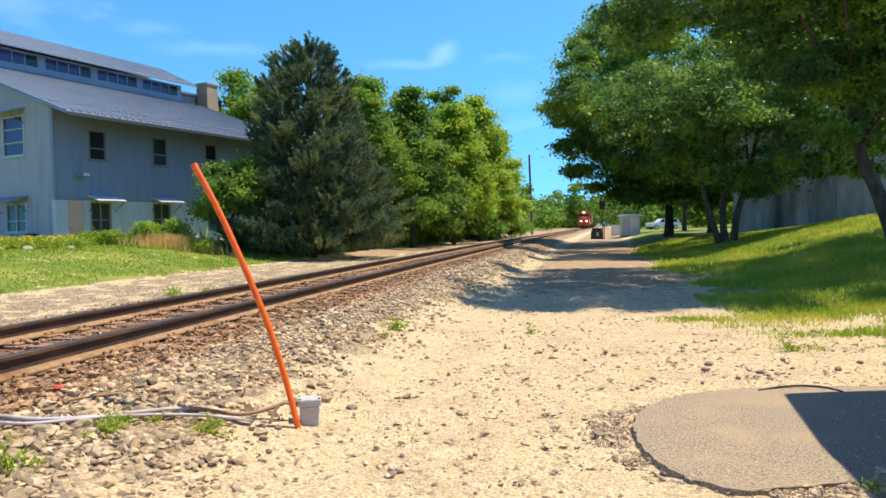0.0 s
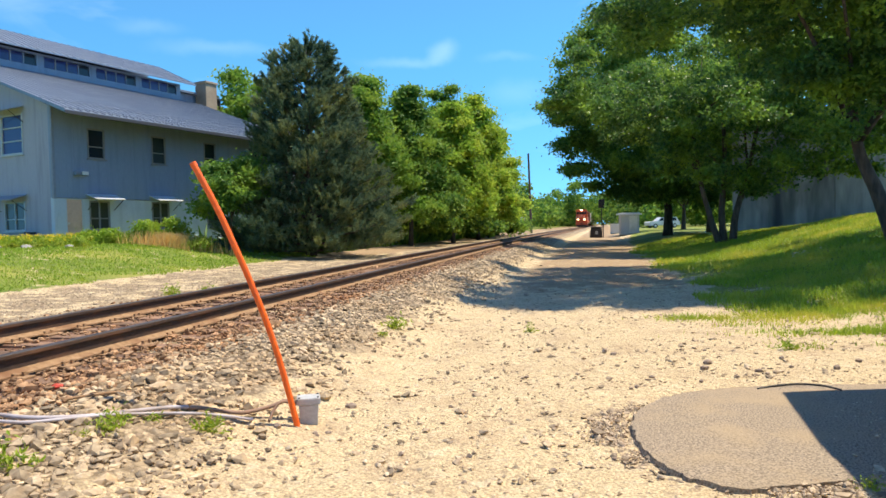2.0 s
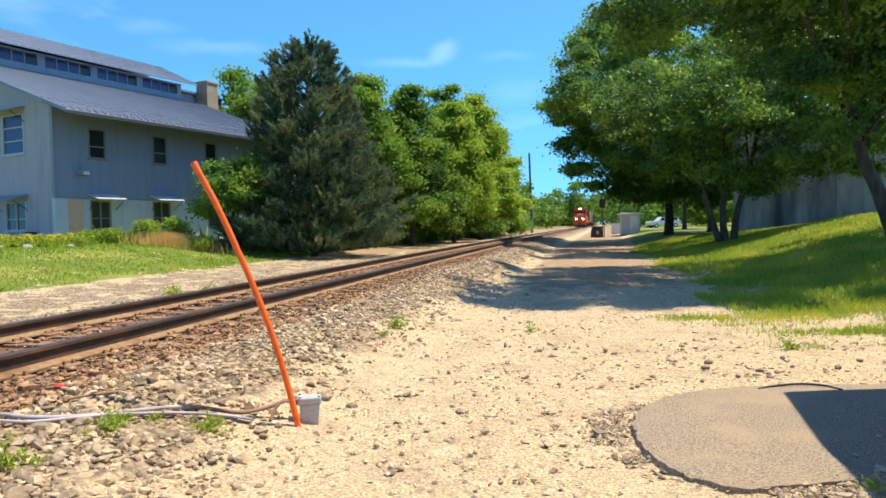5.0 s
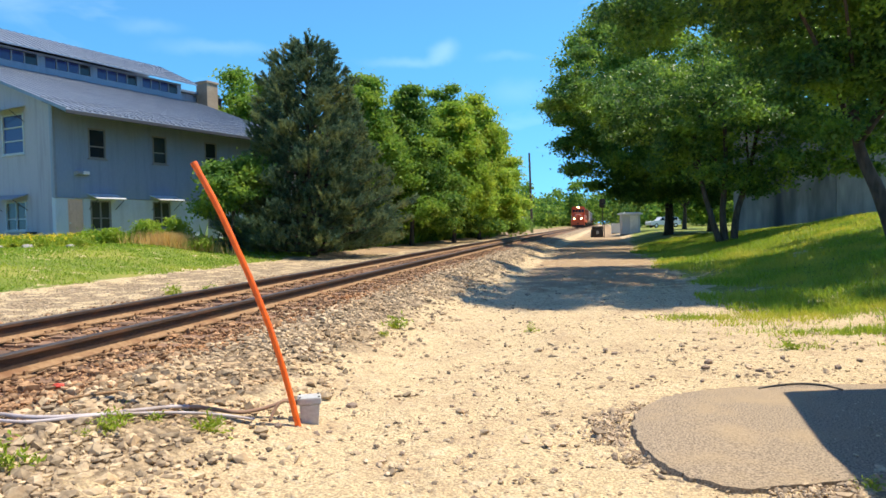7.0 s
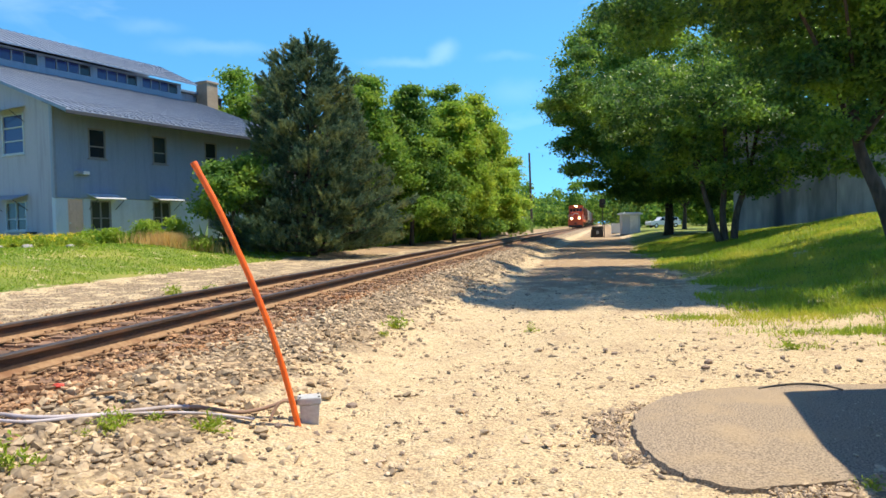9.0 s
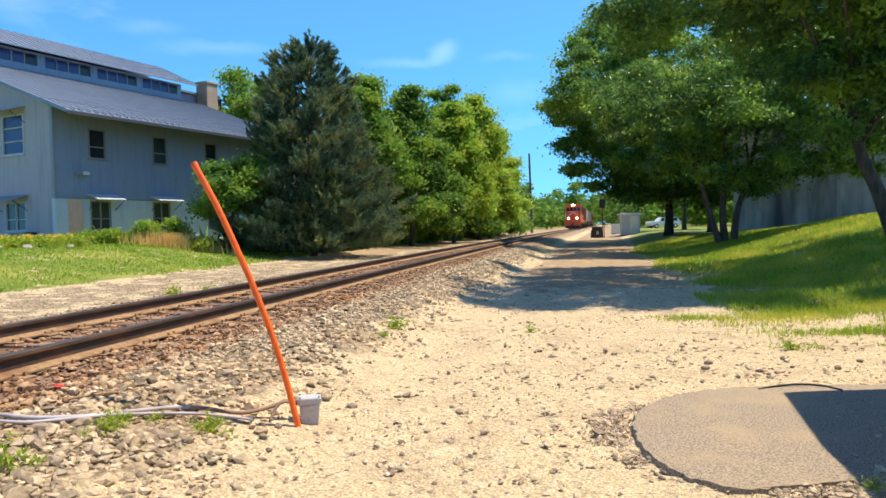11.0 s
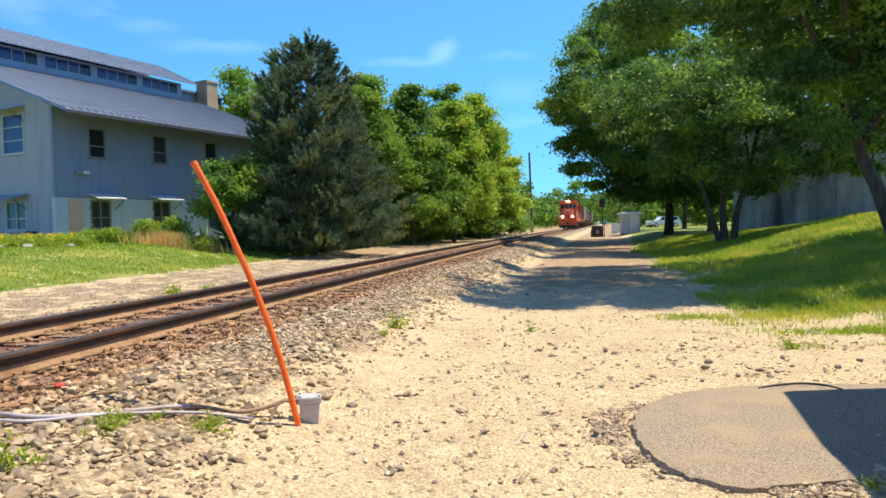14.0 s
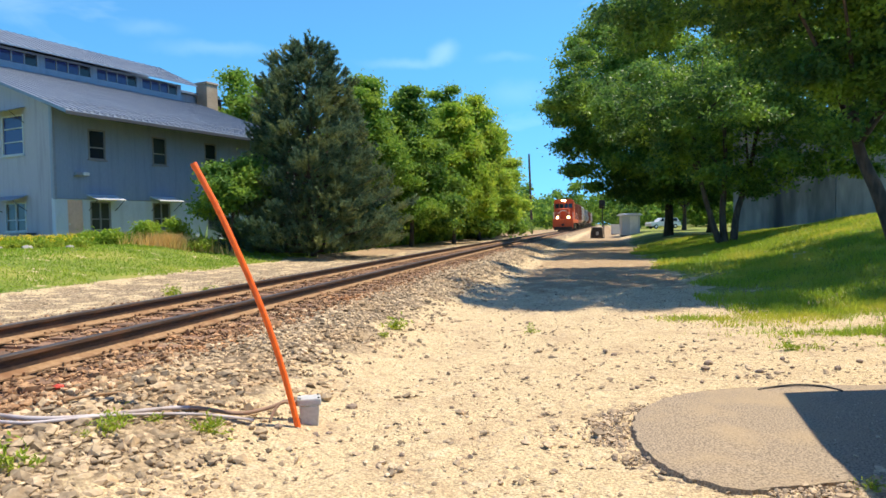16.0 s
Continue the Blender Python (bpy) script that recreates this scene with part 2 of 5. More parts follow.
M["boulder"] = surface("pale_boulder", (0.26, 0.235, 0.20), (0.42, 0.385, 0.33), (0.20, 0.18, 0.15), 0.9, grain=9, stain=2)
M["bark"] = surface("bark", (0.045, 0.032, 0.024), (0.13, 0.095, 0.07), rough=0.95, grain=9, stain=1, stretch=(1, 1, 0.25), bump=0.9, dist=0.03)
M["pole"] = surface("pole_wood", (0.06, 0.045, 0.035), (0.12, 0.09, 0.07), rough=0.95, grain=9, stretch=(1, 1, 0.2), bump=0.4)
M["white_metal"] = surface("white_painted_metal", (0.62, 0.63, 0.62), (0.72, 0.73, 0.72), (0.5, 0.5, 0.47), 0.45, grain=8, stain=1, bump=0.04)
M["dark_metal"] = surface("dark_metal", (0.02, 0.02, 0.022), (0.05, 0.048, 0.046), (0.07, 0.05, 0.04), 0.6, 0.4, grain=9, stain=1.5)
M["loco_red"] = surface("loco_red_paint", (0.58, 0.085, 0.022), (0.68, 0.12, 0.03), (0.38, 0.06, 0.03), 0.45, grain=6, stain=0.7, bump=0.05)
M["loco_white"] = surface("cream_stripe", (0.6, 0.5, 0.4), (0.7, 0.58, 0.48), rough=0.5, grain=6)
M["car_brown"] = surface("brown_wagon_paint", (0.20, 0.075, 0.04), (0.28, 0.11, 0.06), (0.14, 0.07, 0.05), 0.6, grain=4, stain=0.5)
M["car_cream"] = surface("cream_wagon_paint", (0.55, 0.50, 0.42), (0.65, 0.60, 0.52), (0.4, 0.33, 0.26), 0.55, grain=4, stain=0.5)
M["car_grey"] = surface("grey_wagon_paint", (0.26, 0.27, 0.28), (0.36, 0.37, 0.38), (0.2, 0.17, 0.15), 0.55, grain=4, stain=0.5)
M["car_black"] = surface("black_tank_paint", (0.03, 0.03, 0.033), (0.06, 0.06, 0.06), (0.12, 0.1, 0.08), 0.45, grain=4, stain=0.5)
M["lamp_glow"] = glow("headlight_glow", (1.0, 0.70, 0.34), 7)
M["leaf"] = leaf_material("broad_leaf", (0.055, 0.130, 0.026), (0.145, 0.265, 0.042), (0.28, 0.39, 0.045), 0.40, 0.50, 0.22)
M["leaf_dark"] = leaf_material("dark_leaf", (0.040, 0.105, 0.028), (0.135, 0.245, 0.046), (0.31, 0.42, 0.045), 0.42, 0.44, 0.24)
# leaf colour darkened for crowns seen against the light
M["leaf_backlit"] = leaf_material("backlit_leaf", (0.033, 0.092, 0.027), (0.105, 0.205, 0.042), (0.26, 0.39, 0.045), 0.38, 0.40, 0.3)
M["leaf_yellow"] = leaf_material("yellow_green_leaf", (0.150, 0.275, 0.030), (0.29, 0.41, 0.046), (0.45, 0.49, 0.055), 0.44, 0.5, 0.22)
M["leaf_fresh"] = leaf_material("fresh_leaf", (0.095, 0.195, 0.026), (0.185, 0.315, 0.042), (0.26, 0.35, 0.042), 0.38, 0.50, 0.22)
M["needle"] = leaf_material("blue_green_needle", (0.052, 0.100, 0.066), (0.135, 0.200, 0.105), (0.24, 0.265, 0.095), 0.28, 0.65, 0.16)
M["grass"] = leaf_material("grass_blade", (0.17, 0.27, 0.020), (0.34, 0.42, 0.035), (0.50, 0.46, 0.06), 0.36)
M["lawn"] = leaf_material("lawn_blade", (0.15, 0.26, 0.020), (0.28, 0.39, 0.036), (0.36, 0.42, 0.05), 0.42)
M["dry_grass"] = leaf_material("dry_grass", (0.50, 0.34, 0.12), (0.72, 0.52, 0.20), (0.60, 0.45, 0.15), 0.4)
M["petal"] = leaf_material("yellow_petal", (0.65, 0.50, 0.03), (0.85, 0.68, 0.05), (0.75, 0.6, 0.05), 0.3)


def glass_material(name, tint):
    m, n, l, b = nodes_of(name, 0.06)
    b.inputs["Base Color"].default_value = (*tint, 1)
    b.inputs["Specular IOR Level"].default_value = 0.45
    tc = n.new("ShaderNodeTexCoord")
    bumped(n, l, b, noise_tex(n, l, tc.outputs["Object"], 1.5, 2), 0.04, 0.02)
    return m


M["glass"] = glass_material("dark_window_glass", (0.018, 0.024, 0.035))
M["glass_blue"] = glass_material("blue_window_blind", (0.035, 0.05, 0.17))
M["glass_pale"] = glass_material("pale_curtained_glass", (0.06, 0.065, 0.055))

# ---- mesh helpers ----


def put(name, bm, material, parent=None, m=None, label="", smooth=False):
    me = bpy.data.meshes.new(name)
    bm.to_mesh(me)
    bm.free()
    for mt in material if isinstance(material, (list, tuple)) else (material,):
        me.materials.append(mt)
    if smooth:
        me.shade_smooth()
    ob = new(name, me)
    if parent:
        ob.parent = parent
    if m is not None:
        ob.matrix_basis = m
    if label:
        ob["label"] = label
    return ob


def part(name, bm, material, parent, label="", m=None, smooth=False):
    return put(name, bm, material, parent, m, label, smooth)


def soup(name, verts, faces, material, parent=None, smooth=False):
    """A mesh of many loose pieces from numpy arrays: verts (n, 3), faces (k, 3 or 4)."""
    me = bpy.data.meshes.new(name)
    faces = np.asarray(faces, dtype=np.int32)
    k, c = faces.shape
    me.vertices.add(len(verts))
    me.vertices.foreach_set("co", np.asarray(verts, dtype=np.float32).ravel())
    me.loops.add(k * c)
    me.loops.foreach_set("vertex_index", faces.ravel())
    me.polygons.add(k)
    me.polygons.foreach_set("loop_start", np.arange(0, k * c, c, dtype=np.int32))
    me.polygons.foreach_set("loop_total", np.full(k, c, dtype=np.int32))
    me.update(calc_edges=True)
    me.materials.append(material)
    me.shade_smooth() if smooth else me.shade_flat()
    ob = new(name, me)
    if parent:
        ob.parent = parent
    return ob


def empty(name, m, **tags):
    ob = new(name)
    ob.matrix_basis = m
    return tagged(ob, **tags)


def box(bm, lo, hi, bevel=0.0, m=None):
    lo, hi = Vector(lo), Vector(hi)
    t = Matrix.Translation((lo + hi) / 2) @ Matrix.Diagonal((*(hi - lo), 1))
    made = bmesh.ops.create_cube(bm, size=1, matrix=(m @ t) if m is not None else t)["verts"]
    if bevel:
        es = list({e for v in made for e in v.link_edges})
        bmesh.ops.bevel(bm, geom=es, offset=bevel, segments=2, affect="EDGES", profile=0.6)
    return bm


def cyl(bm, a, b, r1, r2=None, seg=12):
    a, b = Vector(a), Vector(b)
    q = (b - a).to_track_quat("Z", "Y").to_matrix().to_4x4()
    bmesh.ops.create_cone(bm, cap_ends=True, segments=seg, radius1=r1, radius2=r1 if r2 is None else r2, depth=(b - a).length,
                          matrix=Matrix.Translation((a + b) / 2) @ q)
    return bm


def tube(bm, pts, radii, seg=8):
    """A tapered tube through points."""
    rings, last = [], None
    for i, p in enumerate(pts):
        p = Vector(p)
        d = (Vector(pts[min(i + 1, len(pts) - 1)]) - Vector(pts[max(i - 1, 0)])).normalized()
        side = d.cross(Vector((0.3, 0.9, 0.1)) if abs(d.z) > 0.8 else Vector((0, 0, 1))).normalized()
        up = side.cross(d)
        r = radii[i] if isinstance(radii, (list, tuple)) else radii
        rings.append([bm.verts.new(p + r * (math.cos(a) * side + math.sin(a) * up)) for a in (2 * math.pi * k / seg for k in range(seg))])
    for a, b in zip(rings, rings[1:]):
        for k in range(seg):
            bm.faces.new((a[k], a[(k + 1) % seg], b[(k + 1) % seg], b[k]))
    bm.faces.new(rings[0][::-1])
    bm.faces.new(rings[-1])
    return bm


def spline(pts, n=6):
    """Points of a smooth curve through pts."""
    out, p = [], [Vector(q) for q in pts]
    for i in range(len(p) - 1):
        a, b, c, d = p[max(i - 1, 0)], p[i], p[i + 1], p[min(i + 2, len(p) - 1)]
        for k in range(n):
            t = k / n
            out.append(0.5 * ((2 * b) + (c - a) * t + (2 * a - 5 * b + 4 * c - d) * t * t + (3 * b - a - 3 * c + d) * t ** 3))
    return out + [p[-1]]


# ---- plan: the line of the track, the lie of the land ----
RAIL_Z = 0.58


def track_x(y):
    return 0.2045 * y - 5.28 + 0.0325 * (np.sqrt((y - 32) ** 2 + 225) + (y - 32)) / 2 - 0.05


def track_slope(y):
    return 0.2045 + 0.01625 * ((y - 32) / np.sqrt((y - 32) ** 2 + 225) + 1)


def step(x, a, b):
    t = np.clip((x - a) / (b - a), 0, 1)
    return t * t * (3 - 2 * t)


def across(x, y):
    """Distance from the middle of the track, positive on the camera's side."""
    return (x - track_x(y)) * 0.978


def land(x, y):
    x, y = np.asarray(x, float), np.asarray(y, float)
    u = across(x, y)
    z = 0.36 * (1 - step(u, 1.6, 3.5)) * (u > 0) + (0.10 + 0.26 * (1 - step(-u, 1.6, 3.2))) * (u <= 0)
    z = z + 0.92 * step(-u, 6.8, 14) * (1 - 0.6 * step(y, 60, 110))
    hill = step(y, 5, 13) * (1 - 0.66 * step(y, 24, 44)) * (1 - 0.3 * step(y, 80, 140))
    z = z + 1.75 * step(u, 7.2 - 0.5 * step(y, 30, 45), 17.5 - 6.0 * step(y, 30, 45)) * hill
    z = z + 0.035 * np.sin(x * 0.9 + 1.3 * np.sin(y * 0.55)) * np.cos(y * 0.7) * step(np.abs(u), 2.5, 6)
    return z


def gz(x, y):
    return float(land(x, y))


def zones(x, y):
    u = across(x, y)
    ballast = step(u, -4.2, -2.2) * (1 - step(u, 1.9, 3.3)) + 0.56 * step(u, -8.6, -7.4) * (1 - step(u, -4, -3))
    rust = (1 - step(np.abs(u), 0.5, 1.0)) * 0.1 + 0.62 * (1 - step(np.abs(u), 1.35, 1.75))
    turf = step(u - 0.9 * step(y, 45, 72), 7.0, 8.6) * step(y, 9.2, 12.5) + 0.95 * step(-u, 7.7, 8.5)
    soil = step(-u, 4.5, 6.0) * (1 - step(-u, 9.5, 11)) * step(y, 33, 40)
    turf = turf * (1 - 0.8 * soil)
    soil = soil + 0.74 * step(y, 9, 20) * step(u, 2.5, 4) * (1 - step(u, 7, 8.5))
    return ballast, rust, turf, soil


def build_ground():
    us = np.concatenate([-np.geomspace(12, 1800, 26)[::-1], np.arange(-11.8, 17, 0.2), np.geomspace(17.2, 1800, 26)])
    ys = np.concatenate([[-300, -120, -50, -25, -14], np.arange(-8, 48, 0.22), np.geomspace(48.3, 2600, 70)])
    U, Y = np.meshgrid(us, ys)
    X = track_x(Y) + U / 0.978
    Z = land(X, Y)
    rnd = np.random.RandomState(3)
    near = (Y > 0) & (Y < 48)
    Z = Z + near * rnd.normal(0, 0.010, Z.shape)
    # the bed under the asphalt patch
    Z = Z - 0.06 * step(X, 1.55, 1.9) * (1 - step(X, 6.1, 6.5)) * step(Y, 3.9, 4.2) * (1 - step(Y, 5.5, 5.85))
    h, w = X.shape
    idx = np.arange(h * w).reshape(h, w)
    faces = np.stack([idx[:-1, :-1], idx[:-1, 1:], idx[1:, 1:], idx[1:, :-1]], -1).reshape(-1, 4)
    ob = soup("ground", np.stack([X, Y, Z], -1).reshape(-1, 3), faces, M["ground"], smooth=True)
    for name, val in zip(("ballast", "rust", "turf", "soil"), zones(X, Y)):
        ob.data.attributes.new(name, "FLOAT", "POINT").data.foreach_set("value", val.astype(np.float32).ravel())
    tagged(ob, "sandy gravel track, ballast shoulders and grass verges", "ground", kind="structure")


build_ground()

# ---- railway track ----


def build_track():
    root = empty("railway_track", pose(0, 0, 0), label="single rusty railway track on wooden sleepers", category="railway track")
    ys = np.concatenate([np.arange(-12, 60, 1.0), np.arange(60, 330, 4.0)])
    half = [(0.075, -0.18), (0.075, -0.165), (0.02, -0.14), (0.010, -0.13), (0.010, -0.045), (0.036, -0.035), (0.037, -0.008), (0.028, 0.0)]
    outline = half + [(-a, b) for a, b in half[::-1]]
    for side in (-0.7525, 0.7525):
        bm = bmesh.new()
        rings = []
        for y in ys:
            s = track_slope(y)
            nrm = Vector((1, -s, 0)).normalized()
            c = Vector((track_x(y), y, RAIL_Z))
            rings.append([bm.verts.new(c + nrm * (side + a) + Vector((0, 0, b))) for a, b in outline])
        n = len(outline)
        for a, b in zip(rings, rings[1:]):
            for k in range(n):
                fc = bm.faces.new((a[k], a[(k + 1) % n], b[(k + 1) % n], b[k]))
                fc.material_index = 1 if 5 <= k <= 9 and k not in (5, 9) else (2 if k in (0, 1, 2, n - 2, n - 3, n - 4) else 0)
        bmesh.ops.recalc_face_normals(bm, faces=bm.faces)
        part("rail", bm, [M["rail"], M["rail_head"], M["rail_foot"]], root)
    rnd = random.Random(5)
    shapes = []
    for k in range(4):
        bm = bmesh.new()
        box(bm, (-1.29, -0.115, -0.17), (1.29, 0.115, 0.0), 0.012)
        for v in bm.verts:
            v.co += Vector((rnd.uniform(-.03, .03), rnd.uniform(-.008, .008), rnd.uniform(-.008, .004)))
        me = bpy.data.meshes.new("sleeper")
        bm.to_mesh(me)
        bm.free()
        me.materials.append(M["sleeper"])
        shapes.append(me)
    bm = bmesh.new()
    box(bm, (-0.18, -0.09, 0), (0.18, 0.09, 0.016), 0.004)
    for a, b in ((-.105, -.05), (.105, .05), (-.105, .05), (.105, -.05)):
        box(bm, (a - .012, b - .012, 0.0), (a + .012, b + .012, 0.05))
    plate = bpy.data.meshes.new("tie_plate")
    bm.to_mesh(plate)
    bm.free()
    plate.materials.append(M["rail_foot"])
    y = -4.0
    while y < 130:
        ang = -math.degrees(math.atan(track_slope(y)))
        ob = new("sleeper", shapes[rnd.randrange(4)])
        ob.parent = root
        ob.matrix_basis = pose(track_x(y) + rnd.uniform(-.04, .04), y, RAIL_Z - 0.196, 0, 0, ang + rnd.uniform(-1.2, 1.2))
        if y < 22:
            for side in (-0.7525, 0.7525):
                p = new("tie_plate", plate)
                p.parent = ob
                p.matrix_basis = pose(side, 0, 0.001)
        y += 0.50 + rnd.uniform(-.02, .02)


build_track()

# ---- loose stones ----


def ico():
    bm = bmesh.new()
    bmesh.ops.create_icosphere(bm, subdivisions=1, radius=1)
    v = np.array([q.co[:] for q in bm.verts])
    f = np.array([[q.index for q in fc.verts] for fc in bm.faces])
    bm.free()
    return v, f


ICO_V, ICO_F = ico()


def stones(name, px, py, size, material, seed, sink=0.25, flat=0.65, lift=0.0):
    """Angular stones lying on the land at the places px, py."""
    r = np.random.RandomState(seed)
    n = len(px)
    v = np.repeat(ICO_V[None], n, 0) * (1 + r.uniform(-0.48, 0.32, (n, len(ICO_V), 1)))
    v *= size[:, None, None] * np.stack([r.uniform(.8, 1.6, n), r.uniform(.6, 1.15, n), r.uniform(flat - .2, flat + .2, n)], -1)[:, None]
    a, b = r.uniform(0, 6.28, n), r.normal(0, .35, n)
    ca, sa, cb, sb = np.cos(a)[:, None], np.sin(a)[:, None], np.cos(b)[:, None], np.sin(b)[:, None]
    x, y, z = v[..., 0], v[..., 1], v[..., 2]
    y, z = y * cb - z * sb, y * sb + z * cb
    x, y = x * ca - y * sa, x * sa + y * ca
    base = land(px, py) + lift + size * flat * (1 - 2 * sink) * 0.8
    pts = np.stack([x + px[:, None], y + py[:, None], z + base[:, None]], -1).reshape(-1, 3)
    faces = (ICO_F[None] + (np.arange(n) * len(ICO_V))[:, None, None]).reshape(-1, 3)
    return soup(name, pts, faces, material)


def along(u, y):
    return track_x(y) + u / 0.978


def build_stones():
    r = np.random.RandomState(11)
    # ballast on the near shoulder, denser near the camera
    y = np.concatenate([2.6 + 44 * r.power(0.75, 24000) ** 1.9, r.uniform(-7, 2.7, 4000)])
    u = 1.25 + np.abs(r.normal(0, 0.95, len(y)))
    keep = (u < 4.2) & (r.uniform(0, 1, len(y)) < 1 - 0.88 * step(u, 2.1, 3.5))
    y, u = y[keep], u[keep]
    near = u + r.normal(0, .18, len(y)) < 1.55
    ob = stones("rusty_ballast", along(u, y)[near], y[near], r.uniform(.014, .034, near.sum()), M["rusty_stone"], 8, sink=.3)
    tagged(ob, "rust-stained crushed stone along the sleeper ends", "ballast", kind="stuff")
    y, u = y[~near], u[~near]
    x, size = along(u, y), np.minimum(.011 + r.gamma(2.0, .0066, len(y)), .05) * (1 + .25 * (y > 15))
    root = empty("ballast_shoulder", pose(0, 0, 0), label="grey-brown crushed stone ballast shoulder beside the rails", category="ballast")
    close = np.zeros(len(y), bool)
    close[np.argsort(np.where((y > 2.8) & (y < 6.0) & (x > -3.4), -size, 1))[:300]] = True
    ob = stones("ballast_bed", x[~close], y[~close], size[~close], M["stone"], 1, sink=.36)
    ob.parent = root
    tagged(ob, kind="stuff")
    for i in np.flatnonzero(close):
        ob = stones("stone", x[i:i + 1], y[i:i + 1], size[i:i + 1] * 1.1, M["stone_piece"], 900 + int(i), sink=.3)
        ob.parent = root
    # small rusty stones and scale lying over the sleepers
    n = 8500
    y = 2.8 + 30 * r.power(0.75, n) ** 1.8
    u = np.where(r.uniform(0, 1, n) < .62, .86 + np.abs(r.normal(0, .40, n)), r.uniform(-.64, .64, n))
    keep = (u < 1.75) & (np.sin(y * 12.57 + u) > r.uniform(-1.3, .9, n) - .5 * (u > 1.1))
    ob = stones("rust_debris", along(u, y)[keep], y[keep], r.gamma(2.0, .0055, keep.sum()) + .008, M["rusty_stone"], 14, sink=.25, lift=.028)
    tagged(ob, "small rusty stones and scale lying over the sleepers", "ballast", kind="stuff")
    # in the track and on the far side
    y = 3 + 40 * r.power(0.8, 6500) ** 1.7
    u = r.uniform(-4.2, 1.3, len(y))
    ob = stones("far_ballast", along(u, y), y, r.uniform(.016, .036, len(y)), M["rusty_stone"], 2, sink=.3)
    tagged(ob, "rust-stained crushed stone between and behind the rails", "ballast", kind="stuff")
    y = 5 + 30 * r.power(0.8, 9500) ** 1.6
    u = -r.uniform(3.5, 8.3, len(y))
    ob = stones("verge_gravel", along(u, y), y, r.uniform(.008, .024, len(y)), M["pebble"], 3)
    tagged(ob, "pale gravel strip between track and lawn", "gravel", kind="stuff")
    # grit on the sandy track
    y = np.concatenate([2.4 + 22 * r.power(0.7, 8500) ** 2.2, r.uniform(-6, 2.6, 3000)])
    u = r.uniform(2.6, 9.5, len(y))
    x = along(u, y)
    keep = ~((x > 1.3) & (y < 6.2))
    ob = stones("grit", x[keep], y[keep], r.gamma(1.6, .0042, keep.sum()) + .003, M["pebble"], 4)
    tagged(ob, "loose pale grit on the sandy track", "grit", kind="stuff")
    y = np.concatenate([2.4 + 20 * r.power(0.7, 9000) ** 2.0, r.uniform(-6, 2.6, 2500)])
    u = r.uniform(2.2, 8.8, len(y))
    x = along(u, y)
    keep = ~((x > 1.28) & (y < 6.2)) & (np.sin(x * 2.3 + np.sin(y * 1.9)) + np.cos(y * 2.7 - x) > r.uniform(-1.6, 1.6, len(y)))
    ob = stones("clods", x[keep], y[keep], r.gamma(1.8, .006, keep.sum()) + .004, M["clod"], 6, sink=.3, flat=.5)
    tagged(ob, "brown clods and crumbs strewn over the sandy track", "clods", kind="stuff")
    # dry twigs and bark chips
    n = 5200
    y = 2.9 + 16 * r.power(0.7, n) ** 1.9
    u = r.uniform(2.4, 8.9, n)
    x = along(u, y)
    drift = np.sin(x * 1.9 + 1.7 * np.sin(y * 1.3)) + np.cos(y * 2.1 - x * 1.2) + 1.2 * step(x, .6, 2.0) * (1 - step(y, 6, 9))
    keep = ~((x > 1.28) & (y < 6.15)) & (drift > r.uniform(-1.7, 1.9, n))
    x, y = x[keep], y[keep]
    n = len(x)
    a, ln = r.uniform(0, 3.14, n), r.gamma(1.6, .0065, n) + .006
    w, h = r.uniform(.002, .0065, n) + .08 * ln, r.uniform(.003, .009, n)
    corner = np.array([(-1, -1, 0), (1, -.7, 0), (.8, 1, 0), (-.9, .8, 0), (-.9, -.7, 1), (.9, -.8, 1.2), (.7, .8, 1), (-.8, .9, .8)], float)
    v = corner[None] * np.stack([ln, w, h], -1)[:, None]
    ca, sa = np.cos(a)[:, None], np.sin(a)[:, None]
    v = np.stack([v[..., 0] * ca - v[..., 1] * sa + x[:, None], v[..., 0] * sa + v[..., 1] * ca + y[:, None], v[..., 2] + land(x, y)[:, None] + .001], -1)
    quads = np.array([(3, 2, 1, 0), (4, 5, 6, 7), (0, 1, 5, 4), (1, 2, 6, 5), (2, 3, 7, 6), (3, 0, 4, 7)])
    ob = soup("wood_chips", v.reshape(-1, 3), (quads[None] + (np.arange(n) * 8)[:, None, None]).reshape(-1, 4), M["chip"])
    tagged(ob, "dry brown twigs and bark chips strewn on the sand", "chips", kind="stuff")
    x, y = r.uniform(1.45, 3.6, 1100), r.uniform(3.85, 5.95, 1100)
    keep = ((x - 2.6) / 1.2) ** 2 + ((y - 4.9) / 1.1) ** 2 < r.uniform(.5, 1.1, 1100)
    ob = stones("asphalt_grit", x[keep], y[keep], r.gamma(1.5, .0016, keep.sum()) + .0022, M["pebble"], 17, sink=.3, lift=.016)
    tagged(ob, "pale grit lying on the worn asphalt", "grit", kind="stuff")
    a = r.uniform(2.2, 5.2, 2600)
    x, y = 2.15 + .95 * np.cos(a) + r.normal(-.02, .08, 2600), 4.85 + 1.1 * np.sin(a) + r.normal(-.02, .08, 2600)
    ob = stones("asphalt_crumbs", x, y, r.gamma(1.6, .0042, 2600) + .003, M["clod"], 7, sink=.2)
    tagged(ob, "dark crumbs along the broken asphalt edge", "crumbs", kind="stuff")
    # scattered darker stones, each a thing that can be picked up
    rr = random.Random(8)
